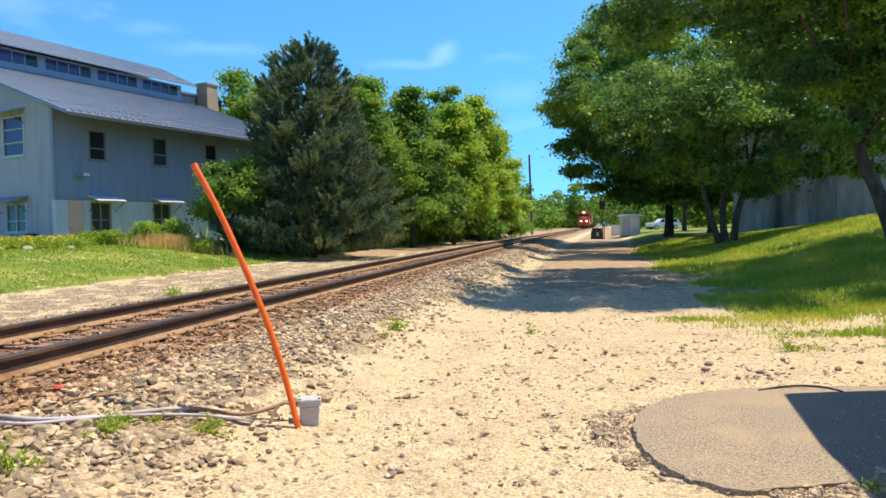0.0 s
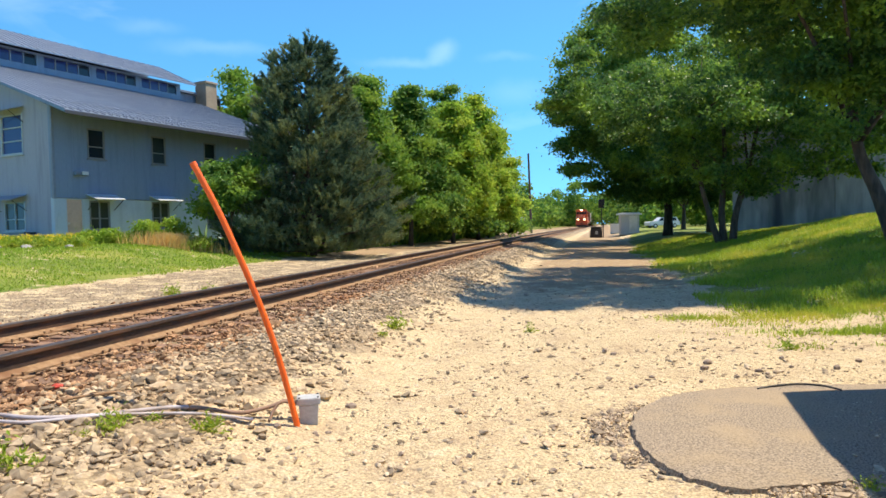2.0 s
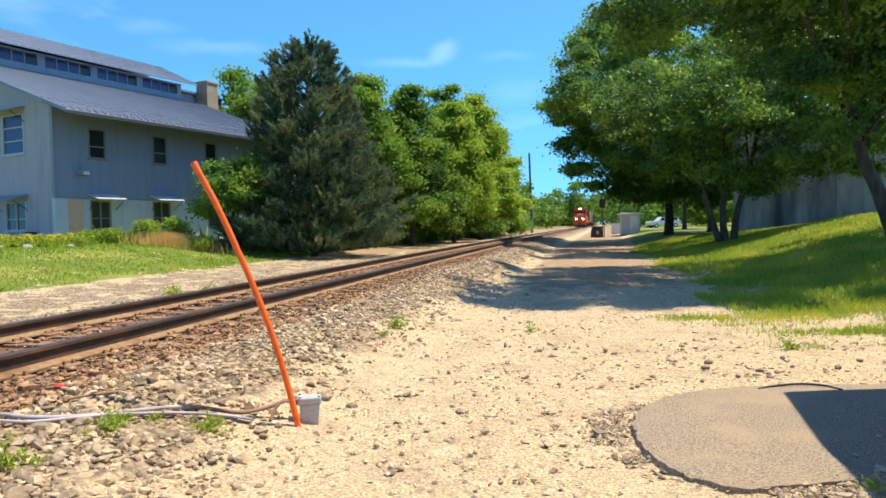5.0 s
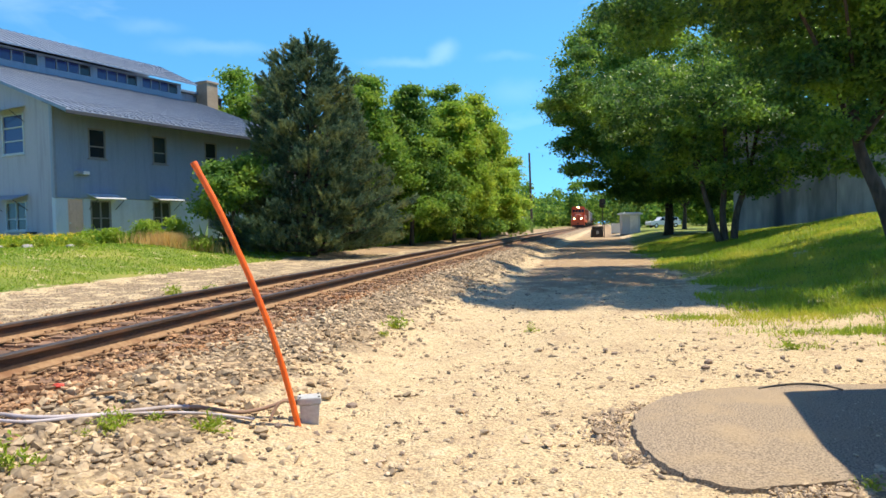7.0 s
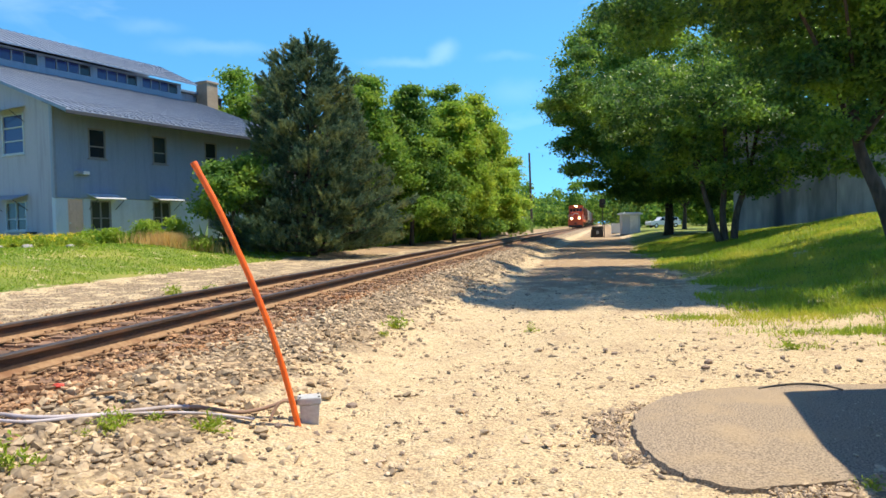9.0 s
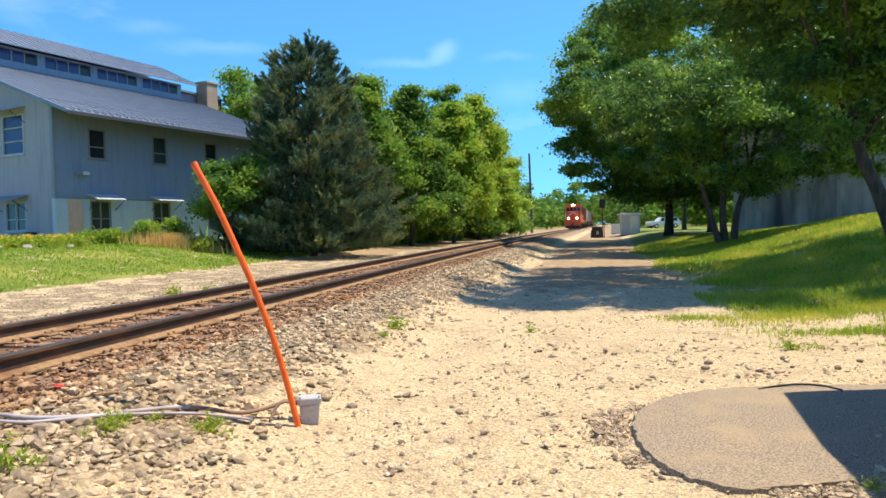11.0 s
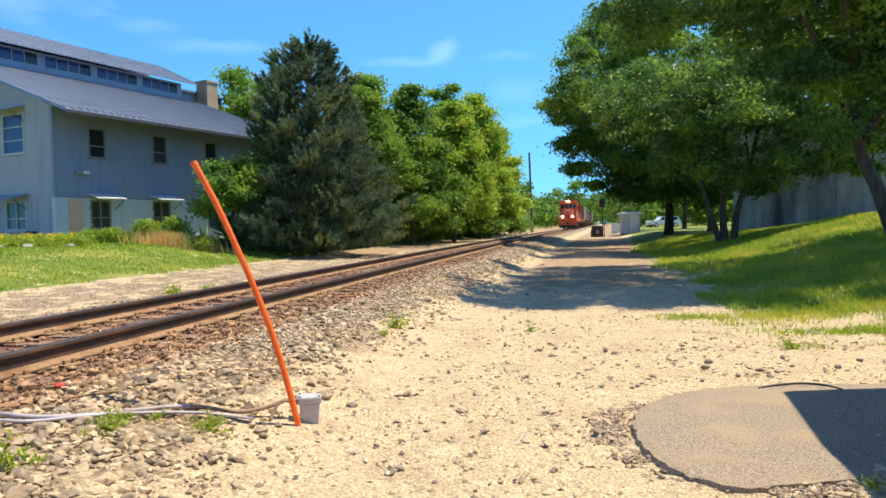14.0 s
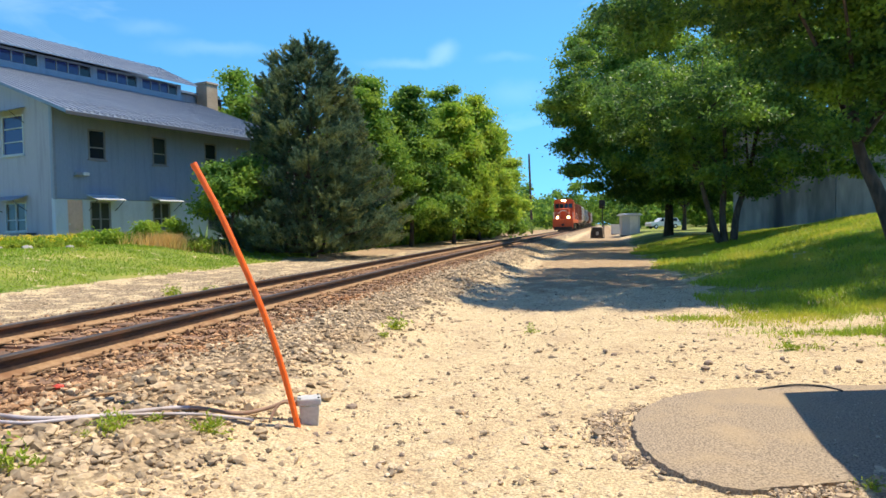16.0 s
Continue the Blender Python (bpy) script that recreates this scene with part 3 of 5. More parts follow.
    spots = [(-0.95, 4.92, .032), (-0.86, 4.95, .030), (-1.22, 4.93, .045), (-0.78, 5.62, .06), (2.62, 6.9, .05), (2.75, 7.15, .06), (3.6, 7.3, .04),
             (2.0, 6.6, .035), (3.1, 6.75, .045), (3.9, 6.8, .05), (1.9, 7.7, .05), (1.86, 7.95, .045), (3.25, 7.7, .03), (2.95, 7.75, .035), (4.3, 7.1, .05),
             (3.5, 6.9, .03), (1.75, 6.25, .03), (0.66, 4.2, .028), (0.1, 4.0, .025), (0.8, 6.7, .03), (2.4, 6.4, .03), (-0.3, 4.5, .03)]
    for i in range(34):
        yy = 3.4 + 9 * rr.random() ** 1.5
        spots.append((along(rr.uniform(3.2, 8.4), yy), yy, rr.uniform(.014, .032)))
    for x, y, s in spots:
        if x > 1.35 and y < 6.15:
            continue
        bm = bmesh.new()
        s *= .8
        bmesh.ops.create_icosphere(bm, subdivisions=1, radius=s)
        for v in bm.verts:
            v.co = Vector((v.co.x * rr.uniform(.9, 1.5), v.co.y * rr.uniform(.7, 1.1), v.co.z * rr.uniform(.5, .9)))
        ob = put("stone", bm, M["dark_stone"], m=pose(x, y, gz(x, y) + s * .35, 0, 0, rr.uniform(0, 360)))
        tagged(ob, "small dark stone lying on the sandy track", "stone", "loose stones")


build_stones()
for i, (x, y, s) in enumerate([(9.6, 18.6, .10), (9.9, 18.8, .07), (9.35, 18.3, .06), (10.3, 18.7, .05)]):
    rr = random.Random(400 + i)
    bm = bmesh.new()
    bmesh.ops.create_icosphere(bm, subdivisions=1, radius=s)
    for v in bm.verts:
        v.co = Vector((v.co.x * 1.6, v.co.y, v.co.z * .7)) * rr.uniform(.8, 1.15)
    tagged(put("rubble_stone", bm, M["pebble"], m=pose(x, y, gz(x, y) + s * .3, 0, 0, 50 * i)), "pale rubble stone on the grassy bank", "stone", "rubble on the bank")

# ---- leaves and trees ----


def leaves(centres, spread, per, size, r, droop=0.0, narrow=0.62, level=0.0):
    """Folded leaves round the clump centres: vertices and quads, two a leaf."""
    n = len(centres) * per
    c = np.repeat(centres, per, 0) + r.normal(0, 1, (n, 3)) * np.repeat(np.broadcast_to(spread, (len(centres), 3)), per, 0)
    a, t = r.uniform(0, 6.283, n), r.uniform(-1.0, 1.0, n)
    d = np.stack([np.cos(a) * np.cos(t), np.sin(a) * np.cos(t), np.sin(t) - droop], -1)
    d /= np.linalg.norm(d, axis=1, keepdims=True)
    s = np.cross(d, r.normal(0, 1, (n, 3)) + np.array([0, 0, level]))
    s /= np.linalg.norm(s, axis=1, keepdims=True) + 1e-9
    up = np.cross(s, d)
    L = (size * r.uniform(.65, 1.35, n))[:, None]
    W = L * narrow / 2
    p0, p1 = c, c + d * L
    mid = c + d * L * .5
    v = np.stack([p0, mid + s * W + up * W * .4, p1, mid - s * W + up * W * .4], 1).reshape(-1, 3)
    f = (np.arange(n) * 4)[:, None] + np.array([0, 1, 2, 3])
    return v, f


def crown_clumps(r, lobes, count, core=0.32, fine=20):
    """Clump centres: leafy boughs on the outer shell of the joined lobes (x, y, z, rx, ry, rz), and an inner filling."""
    lobes = np.array(lobes, float)
    w = lobes[:, 3] * lobes[:, 5]
    outer = int(count * (1 - core))
    subs = max(8, outer // fine)
    which = r.choice(len(lobes), subs * 6, p=w / w.sum())
    d = r.normal(0, 1, (subs * 6, 3))
    d /= np.linalg.norm(d, axis=1, keepdims=True)
    d[:, 2] = np.where(d[:, 2] < -.3, d[:, 2] * .6, d[:, 2])
    heart = lobes[which, :3] + d * r.uniform(.76, 1.08, (subs * 6, 1)) * lobes[which, 3:]
    inside = np.min(np.linalg.norm((heart[:, None] - lobes[None, :, :3]) / lobes[None, :, 3:], axis=2), axis=1)
    order = np.argsort(inside < .74, kind="stable")[:subs]
    heart, which = heart[order], which[order]
    size = np.clip(np.minimum(lobes[which, 3], 1.3 * lobes[which, 5]) * r.uniform(.15, .33, subs), .22, 1.7)
    k = r.randint(0, subs, outer)
    e = r.normal(0, 1, (outer, 3))
    e /= np.linalg.norm(e, axis=1, keepdims=True)
    e[:, 2] = e[:, 2] * .5 - .25 * (e[:, 0] ** 2 + e[:, 1] ** 2) + .1
    shell = heart[k] + e * (size[k] * r.uniform(.25, 1.0, outer) ** .6)[:, None]
    rest = count - outer
    j = r.choice(len(lobes), rest, p=w / w.sum())
    e = r.normal(0, 1, (rest, 3))
    e /= np.linalg.norm(e, axis=1, keepdims=True)
    return np.concatenate([shell, lobes[j, :3] + e * r.uniform(.2, .72, (rest, 1)) * lobes[j, 3:]])


def tree(name, x, y, lobes, trunks, mat, label, clumps, per, size, seed, limbs=9):
    """lobes are given from the tree's foot; trunks: lists of points with a radius each."""
    r = np.random.RandomState(seed)
    z = gz(x, y) - 0.05
    root = empty(name, pose(x, y, z), label=label, category="tree")
    cs = crown_clumps(r, lobes, clumps)
    cs = cs[cs[:, 2] > .6]
    spread = np.random.RandomState(seed + 500).uniform(1.0, 2.1, (len(cs), 1)) * size
    v, f = leaves(cs, spread * np.array([1, 1, .5]), per, size, r, .2, level=1.1)
    soup("crown", v, f, mat, root)
    for pts, r0, r1 in trunks:
        bm = bmesh.new()
        sp = spline(pts, 5)
        tube(bm, sp, [r0 + (r1 - r0) * (i / (len(sp) - 1)) ** .7 for i in range(len(sp))], 10)
        part("trunk", bm, M["bark"], root, smooth=True)
    top = [Vector(t[0][-1]) for t in trunks]
    mids = [Vector(t[0][len(t[0]) // 2]) for t in trunks]
    pick = cs[r.choice(len(cs), limbs, replace=False)]
    for i, p in enumerate(pick):
        a = (top if i % 2 else mids)[i % len(trunks)]
        b = Vector(p)
        bm = bmesh.new()
        m1 = a.lerp(b, .5) + Vector((0, 0, .12 * (b - a).length))
        sp = spline([a, m1, b], 4)
        tube(bm, sp, [.09 * (1 - .85 * k / (len(sp) - 1)) * (trunks[0][1] / .3) for k in range(len(sp))], 6)
        part("limb", bm, M["bark"], root, smooth=True)
    return root


def conifer(x, y, height, radius, seed):
    """Whorls of upswept branches, each carrying bottle-brush shoots of needles."""
    r = np.random.RandomState(seed)
    z = gz(x, y) - .05
    root = empty("pine_tree", pose(x, y, z), label="tall dense blue-green pine tree with branches to the ground", category="tree")
    bm = bmesh.new()
    tube(bm, [(0, 0, 0), (.05, 0, height * .5), (0, .05, height * .97)], [.28, .17, .02], 9)
    part("trunk", bm, M["bark"], root, smooth=True)
    feet, axes, sizes = [np.array([[0, 0, height - .45]])], [np.array([[0, 0, 1.0]])], [np.array([.6])]
    wood = bmesh.new()
    h, turn = .5, 0.0
    while h < height - .5:
        k = h / height
        count = int(9 - 4 * k)
        turn += 1.1
        for i in range(count):
            a = turn + 6.283 * i / count + r.uniform(-.25, .25)
            swell = 1 + .13 * math.sin(1.9 * a + 1.3 * h) + .07 * math.sin(3.7 * a - 2 * h)
            reach = radius * (1 - k) ** .76 * swell * r.uniform(.80, 1.06) + .15
            out = np.array([math.cos(a), math.sin(a), 0])
            side = np.array([-out[1], out[0], 0])
            lift = .06 + .66 * k
            foot = np.array([0, 0, h - .25])
            tip = foot + out * reach + np.array([0, 0, reach * lift + .12])
            tube(wood, [tuple(foot), tuple(foot + (tip - foot) * .55 - np.array([0, 0, .04 * reach])), tuple(tip)], [.04, .025, .01], 4)
            m = int(6 + 14 * reach)
            q = r.uniform(.22, 1, m) ** .62
            off = r.normal(0, 1, m) * .20 * reach * np.sin(np.clip(q, .15, .92) * 3.1) + r.normal(0, .06, m)
            p = foot + (tip - foot) * q[:, None] + side * off[:, None]
            p[:, 2] += r.normal(.03, .07, m) - .05 * reach * np.sin(q * 3.1)
            ax = out * .55 + side * (np.sign(off) * r.uniform(0, .5, m))[:, None] + np.array([0, 0, 1.0]) * r.uniform(.25, .95, m)[:, None]
            feet.append(p)
            axes.append(ax / np.linalg.norm(ax, axis=1, keepdims=True))
            sizes.append(r.uniform(.30, .58, m) * (1.05 - .3 * k))
        h += .33
    part("branch", wood, M["bark"], root)
    feet, axes, sizes = np.concatenate(feet), np.concatenate(axes), np.concatenate(sizes)
    per = 36
    c, d, L = np.repeat(feet, per, 0), np.repeat(axes, per, 0), np.repeat(sizes, per)[:, None]
    nn = len(c)
    c = c + d * L * r.uniform(0, 1, (nn, 1))
    ray = r.normal(0, 1, (nn, 3))
    ray -= d * np.sum(ray * d, axis=1, keepdims=True)
    ray /= np.linalg.norm(ray, axis=1, keepdims=True)
    nd = d * .72 + ray * .7
    s = np.cross(nd, r.normal(0, 1, (nn, 3)))
    s /= np.linalg.norm(s, axis=1, keepdims=True)
    v = np.stack([c - s * .022, c + s * .022, c + nd * r.uniform(.11, .19, (nn, 1))], 1).reshape(-1, 3)
    soup("crown", v, np.arange(nn * 3).reshape(-1, 3), M["needle"], root)


conifer(-6.5, 34.0, 10.7, 4.75, 4)

TREES = [
    # name, x, y, lobes, trunks, material, label, clumps, leaves a clump, leaf size, seed
    # the rear lobe (y = 5) is added to shade the far grass
    ("maple_tree", 16.4, 50.0, [(-.8, 0, 10.0, 7.2, 6.5, 6.6), (-3.4, -1, 5.4, 3.2, 3, 2.0), (-1.8, -1.5, 4.0, 3.2, 3, 1.4), (-1, 5, 9, 5, 5, 4), (-2.4, -2, 3.4, 2.6, 2, 1.2), (-.3, -2, 3.1, 2.8, 2, 1.1), (2.4, -1, 3.6, 3.0, 2.4, 1.3), (-4.9, -1, 9.6, 3.4, 3.4, 4.6), (2.8, 0, 10, 6.2, 5.5, 6.6), (1.2, -1.5, 4.8, 5.6, 4, 2.6), (-2.4, -1, 4.9, 3.0, 3, 1.5), (-1.7, 0, 15.0, 3.6, 3, 2.0), (-5.2, 0, 6.2, 2.6, 2.4, 1.3), (-6.4, -1, 6.8, 1.5, 1.6, 1.2), (-4.9, -1, 5.1, 1.8, 1.8, 1.1), (-3.2, -1.5, 4.0, 1.9, 1.6, .9), (-1.6, -1.5, 2.8, 3.0, 2, .8), (2.4, -1.5, 2.8, 3.4, 2, .9), (-6.0, -1, 4.7, 1.5, 1.5, .8), (-7.1, -1, 5.9, 1.1, 1.2, .8), (-4.6, -1, 3.8, 1.6, 1.5, .7), (-3.9, -1, 2.6, 1.2, 1.2, .8)],
     [([(0, 0, 0), (.05, 0, 2.4), (-.2, .1, 6), (0, 0, 10)], .40, .10)], "leaf",
     "large broad-leaved tree with a dense green crown, beside the sandy track", 3600, 44, .225, 21),
    # mostly hidden tree, added for its shade on the far grass
    ("maple_tree", 22.5, 58.0, [(0, 0, 8.4, 5.6, 5.6, 4.6), (-3, -1, 5.6, 3.6, 3.4, 2.2), (2.5, 0, 7.2, 4.0, 4.0, 3.6)],
     [([(0, 0, 0), (.1, 0, 2.4), (0, 0, 8)], .3, .09)], "leaf_dark",
     "broad-leaved tree added behind the other trees to shade the grass", 900, 45, .28, 38),
    ("maple_tree", 27.0, 77.0, [(0, 0, 7.6, 5.4, 5.2, 4.6), (-2.6, -1, 5.4, 3.4, 3.4, 2.4), (2.5, 0, 7.2, 4.0, 4.0, 3.6), (-1, 1, 11, 3, 3, 2)],
     [([(0, 0, 0), (.1, 0, 2.4), (0, 0, 8)], .3, .09)], "leaf_dark",
     "dark broad-leaved tree beside the signal cabin", 700, 45, .32, 39),
    # rear lobes, hidden by the crown, are added to join the ground shade
    ("multi_stemmed_tree", 12.5, 31.0, [(.3, 0, 6.4, 4.2, 3.6, 4.2), (1.5, 3.6, 7.6, 4.6, 3.4, 2.2), (2.8, 6.5, 7.4, 3.6, 3.0, 2.2), (5.6, -1, 4.7, 2.2, 1.8, 1.6), (4.2, -1.5, 3.3, 1.8, 1.5, .9), (-2.6, .5, 6.4, 2.8, 3.4, 3.0), (-1.8, 6, 7.2, 3.4, 4.2, 2.8), (-3.8, 7, 8.2, 2.6, 3, 2.2), (4.6, -.5, 6.2, 3.0, 3, 3.2), (3.6, -2, 3.8, 2.0, 2, 1.3), (2.6, -.5, 5.6, 3.2, 3, 3.6), (-1.4, .6, 5.4, 2.6, 2.6, 3.0), (.8, -1, 3.2, 3.0, 2, 1.3), (3.4, 0, 9, 3.5, 3, 3), (2.6, -1, 3.6, 2.2, 2, 1.4), (-2.0, 0, 3.4, 1.8, 1.8, 1.2)],
     [([(0, 0, 0), (-.45, 0, 1.4), (-.9, 0, 3.2), (-1.2, 0, 5.5)], .17, .06), ([(.25, .1, 0), (.15, .1, 1.5), (.3, .1, 3.4), (.2, 0, 6)], .2, .07),
      ([(.55, -.1, 0), (.75, 0, 1.4), (1.3, 0, 3.2), (1.9, 0, 6)], .2, .07)], "leaf_backlit",
     "several-stemmed broad-leaved tree on the grass bank", 2400, 48, .17, 22),
    # highest and rearmost lobes are out of view, added to widen the cast shade
    ("shade_tree", 11.35, 17.2, [(-1.0, -1.6, 5.7, 3.3, 3.0, 2.9), (-4.1, -.8, 6.2, 2.8, 3, 2.3), (-2.8, -2.0, 6.2, 2.6, 2.2, 2.2), (1.8, -1.5, 5.7, 3.6, 3.2, 3.2), (.6, -1.2, 4.3, 2.1, 1.2, 1.5), (-1.0, -1.2, 4.3, 2.1, 1.2, 1.5), (-1.4, -1.0, 3.7, 1.6, 1.0, 1.0), (.2, -1.4, 4.9, 2.6, 1.0, 1.6), (-1.0, -1.4, 5.2, 2.6, 1.0, 1.6), (0, -2.6, 8.6, 4, 2.5, 2), (.3, -.8, 3.9, 1.6, 1.0, 1.0), (-1.9, 0, 2.9, 1.0, 1.0, .6), (1.4, 1.2, 4.4, 2.2, 1.8, 1.2), (-5.0, -1.8, 8.2, 2.6, 2.3, 1.8), (1.0, 2.0, 7.6, 4.0, 2.6, 2.0), (-2.6, 2.2, 7.8, 3.2, 2.4, 1.8), (0, 4.6, 8.2, 3.6, 2.4, 1.8), (-3.4, 4.8, 8.0, 2.8, 2.2, 1.6)],
     [([(0, 0, 0), (-.45, 0, 1.2), (-.95, 0, 2.4), (-1.3, -.2, 4.4), (-1.5, -.4, 7)], .23, .07)], "leaf_backlit",
     "leaning shade tree with low drooping leafy branches", 4400, 50, .13, 23),
    ("poplar_tree", -15.6, 56.0, [(0, 0, 8.5, 2.5, 2.5, 5.0), (1.2, 0, 6.0, 2.6, 2.5, 3.8), (-.6, 0, 11.4, 1.6, 1.6, 2.2)],
     [([(0, 0, 0), (0, 0, 4), (0, 0, 10)], .25, .07)], "leaf_fresh", "light-green tree rising behind the grey house", 420, 50, .30, 29),
    ("small_maple_tree", -9.6, 31.0, [(0, 0, 2.6, 1.2, 1.2, 1.2), (-1.0, 0, 2.1, .8, .9, .7), (.9, 0, 3.0, 1.2, 1.2, 1.2)],
     [([(0, 0, 0), (.1, 0, 1), (.2, 0, 3)], .09, .03)], "leaf", "low spreading maple in front of the house", 200, 60, .17, 30),
]
for i, (nm, x, y, h, w, mt, lab) in enumerate([
        ("round_tree", -5.2, 46, 11.4, 3.4, "leaf_fresh", "rounded fresh-green tree behind the pine"),
        ("maple_tree", -2.3, 50, 11.4, 3.0, "leaf", "green broad-leaved tree in a row beside the track"),
        ("honey_locust_tree", 0.9, 58, 12.0, 3.0, "leaf_yellow", "yellow-green tree in a row beside the track"),
        ("ash_tree", 0.7, 76, 16.6, 2.6, "leaf", "tall slender green tree behind the row"),
        ("honey_locust_tree", 3.6, 69, 14.4, 3.0, "leaf_yellow", "tall yellow-green tree in a row beside the track"),
        ("honey_locust_tree", 5.4, 79, 12.8, 3.0, "leaf_yellow", "tall light-green tree in a row beside the track"),
        ("ash_tree", 7.6, 94, 9.4, 2.7, "leaf", "smaller green tree at the end of a row"),
        ("hazel_bush", -3.6, 57, 5.4, 2.6, "leaf", "bushy dark-green growth below the row of trees"),
        ("hazel_bush", 0.4, 66, 5.6, 2.6, "leaf", "bushy dark-green growth below the row of trees"),
        ("hazel_bush", 3.6, 76, 5.4, 2.6, "leaf", "bushy dark-green growth below the row of trees"),
        ("hazel_bush", 6.2, 88, 5.2, 2.6, "leaf_fresh", "bushy green growth at the end of the row")]):
    r = random.Random(70 + i)
    tiers = [(0, 0, .43 * h, .86 * w, .86 * w, .30 * h), (0, 0, .70 * h, .60 * w, .60 * w, .22 * h), (.06 * w, 0, .90 * h, .24 * w, .24 * w, .10 * h)]
    for k in range(17):
        t = k / 16
        a = 2.4 * k + i
        out = w * (.95 - .62 * t) * r.uniform(.8, 1.2)
        tiers.append((out * math.cos(a), out * math.sin(a), h * (.17 + .73 * t), w * (.46 - .2 * t), w * (.46 - .2 * t), h * (.085 - .02 * t)))
    TREES.append((nm, x, y, tiers, [([(0, 0, 0), (.1, 0, .3 * h), (0, 0, .85 * h)], .22, .05)], mt, lab, 1150, 36, .23 + .018 * i, 31 + i))
for nm, x, y, lobes, trunks, mt, lab, n, per, size, seed in TREES:
    tree(nm, x, y, lobes, trunks, M[mt], lab, n, per, size, seed)


def far_woods():
    r = np.random.RandomState(40)
    v, f, base = [], [], 0
    lobes = []
    for i in range(46):
        y = r.uniform(120, 300)
        side = r.uniform(-9, -26)
        x = along(side, y)
        h = r.uniform(5, 9) if y < 200 else r.uniform(8, 14)
        lobes.append((x, y, gz(x, y) + h * .5, r.uniform(3, 5), 4, h * .55))
    for i in range(70):
        y = r.uniform(250, 340)
        x = along(r.uniform(-20, 40), y) if i % 2 else along(r.uniform(10, 90), y)
        h = r.uniform(10, 17)
        lobes.append((x, y, h * .5, r.uniform(5, 8), 5, h * .55))
    for i in range(110):
        y = r.uniform(128, 200)
        x = along(r.uniform(13, 100), y)
        h = r.uniform(8, 15)
        lobes.append((x, y, h * .5, r.uniform(4, 6), 5, h * .55))
    for i in range(20):
        y = r.uniform(60, 110)
        x = along(-r.uniform(13, 50), y)
        h = r.uniform(7, 10)
        lobes.append((x, y, h * .5, r.uniform(3, 5), 4, h * .55))
    for i in range(46):
        y = r.uniform(300, 350)
        x = along(r.uniform(-30, 100), y)
        lobes.append((x, y, 2.0, r.uniform(5, 8), 4, r.uniform(3, 4.5)))
    cs = crown_clumps(r, lobes, 19500, .6, 12)
    cs = cs[cs[:, 2] > .3]
    vv, ff = leaves(cs, np.array([.8, .8, .6]), 9, 1.05, r, .2)
    tagged(soup("far_woods", vv, ff, M["leaf"]), "distant line of green trees along the railway", "woods", kind="stuff")


far_woods()


def blades(name, px, py, height, material, seed, label, width=.012, lean=.5):
    r = np.random.RandomState(seed)
    n = len(px)
    a = r.uniform(0, 6.283, n)
    h = height * r.uniform(.5, 1.3, n)
    l = r.normal(0, lean, (n, 2)) * h[:, None]
    z = land(px, py) - .01
    s = np.stack([np.cos(a), np.sin(a)], -1) * (width * (1 + np.clip(py - 10, 0, 40) * .06))[:, None]
    p = np.stack([px, py], -1)
    v = np.zeros((n, 3, 3))
    v[:, 0, :2], v[:, 1, :2], v[:, 2, :2] = p - s, p + s, p + l
    v[:, 0, 2] = v[:, 1, 2] = z
    v[:, 2, 2] = z + h
    ob = soup(name, v.reshape(-1, 3), np.arange(n * 3).reshape(-1, 3), material)
    return tagged(ob, label, "grass", kind="stuff")


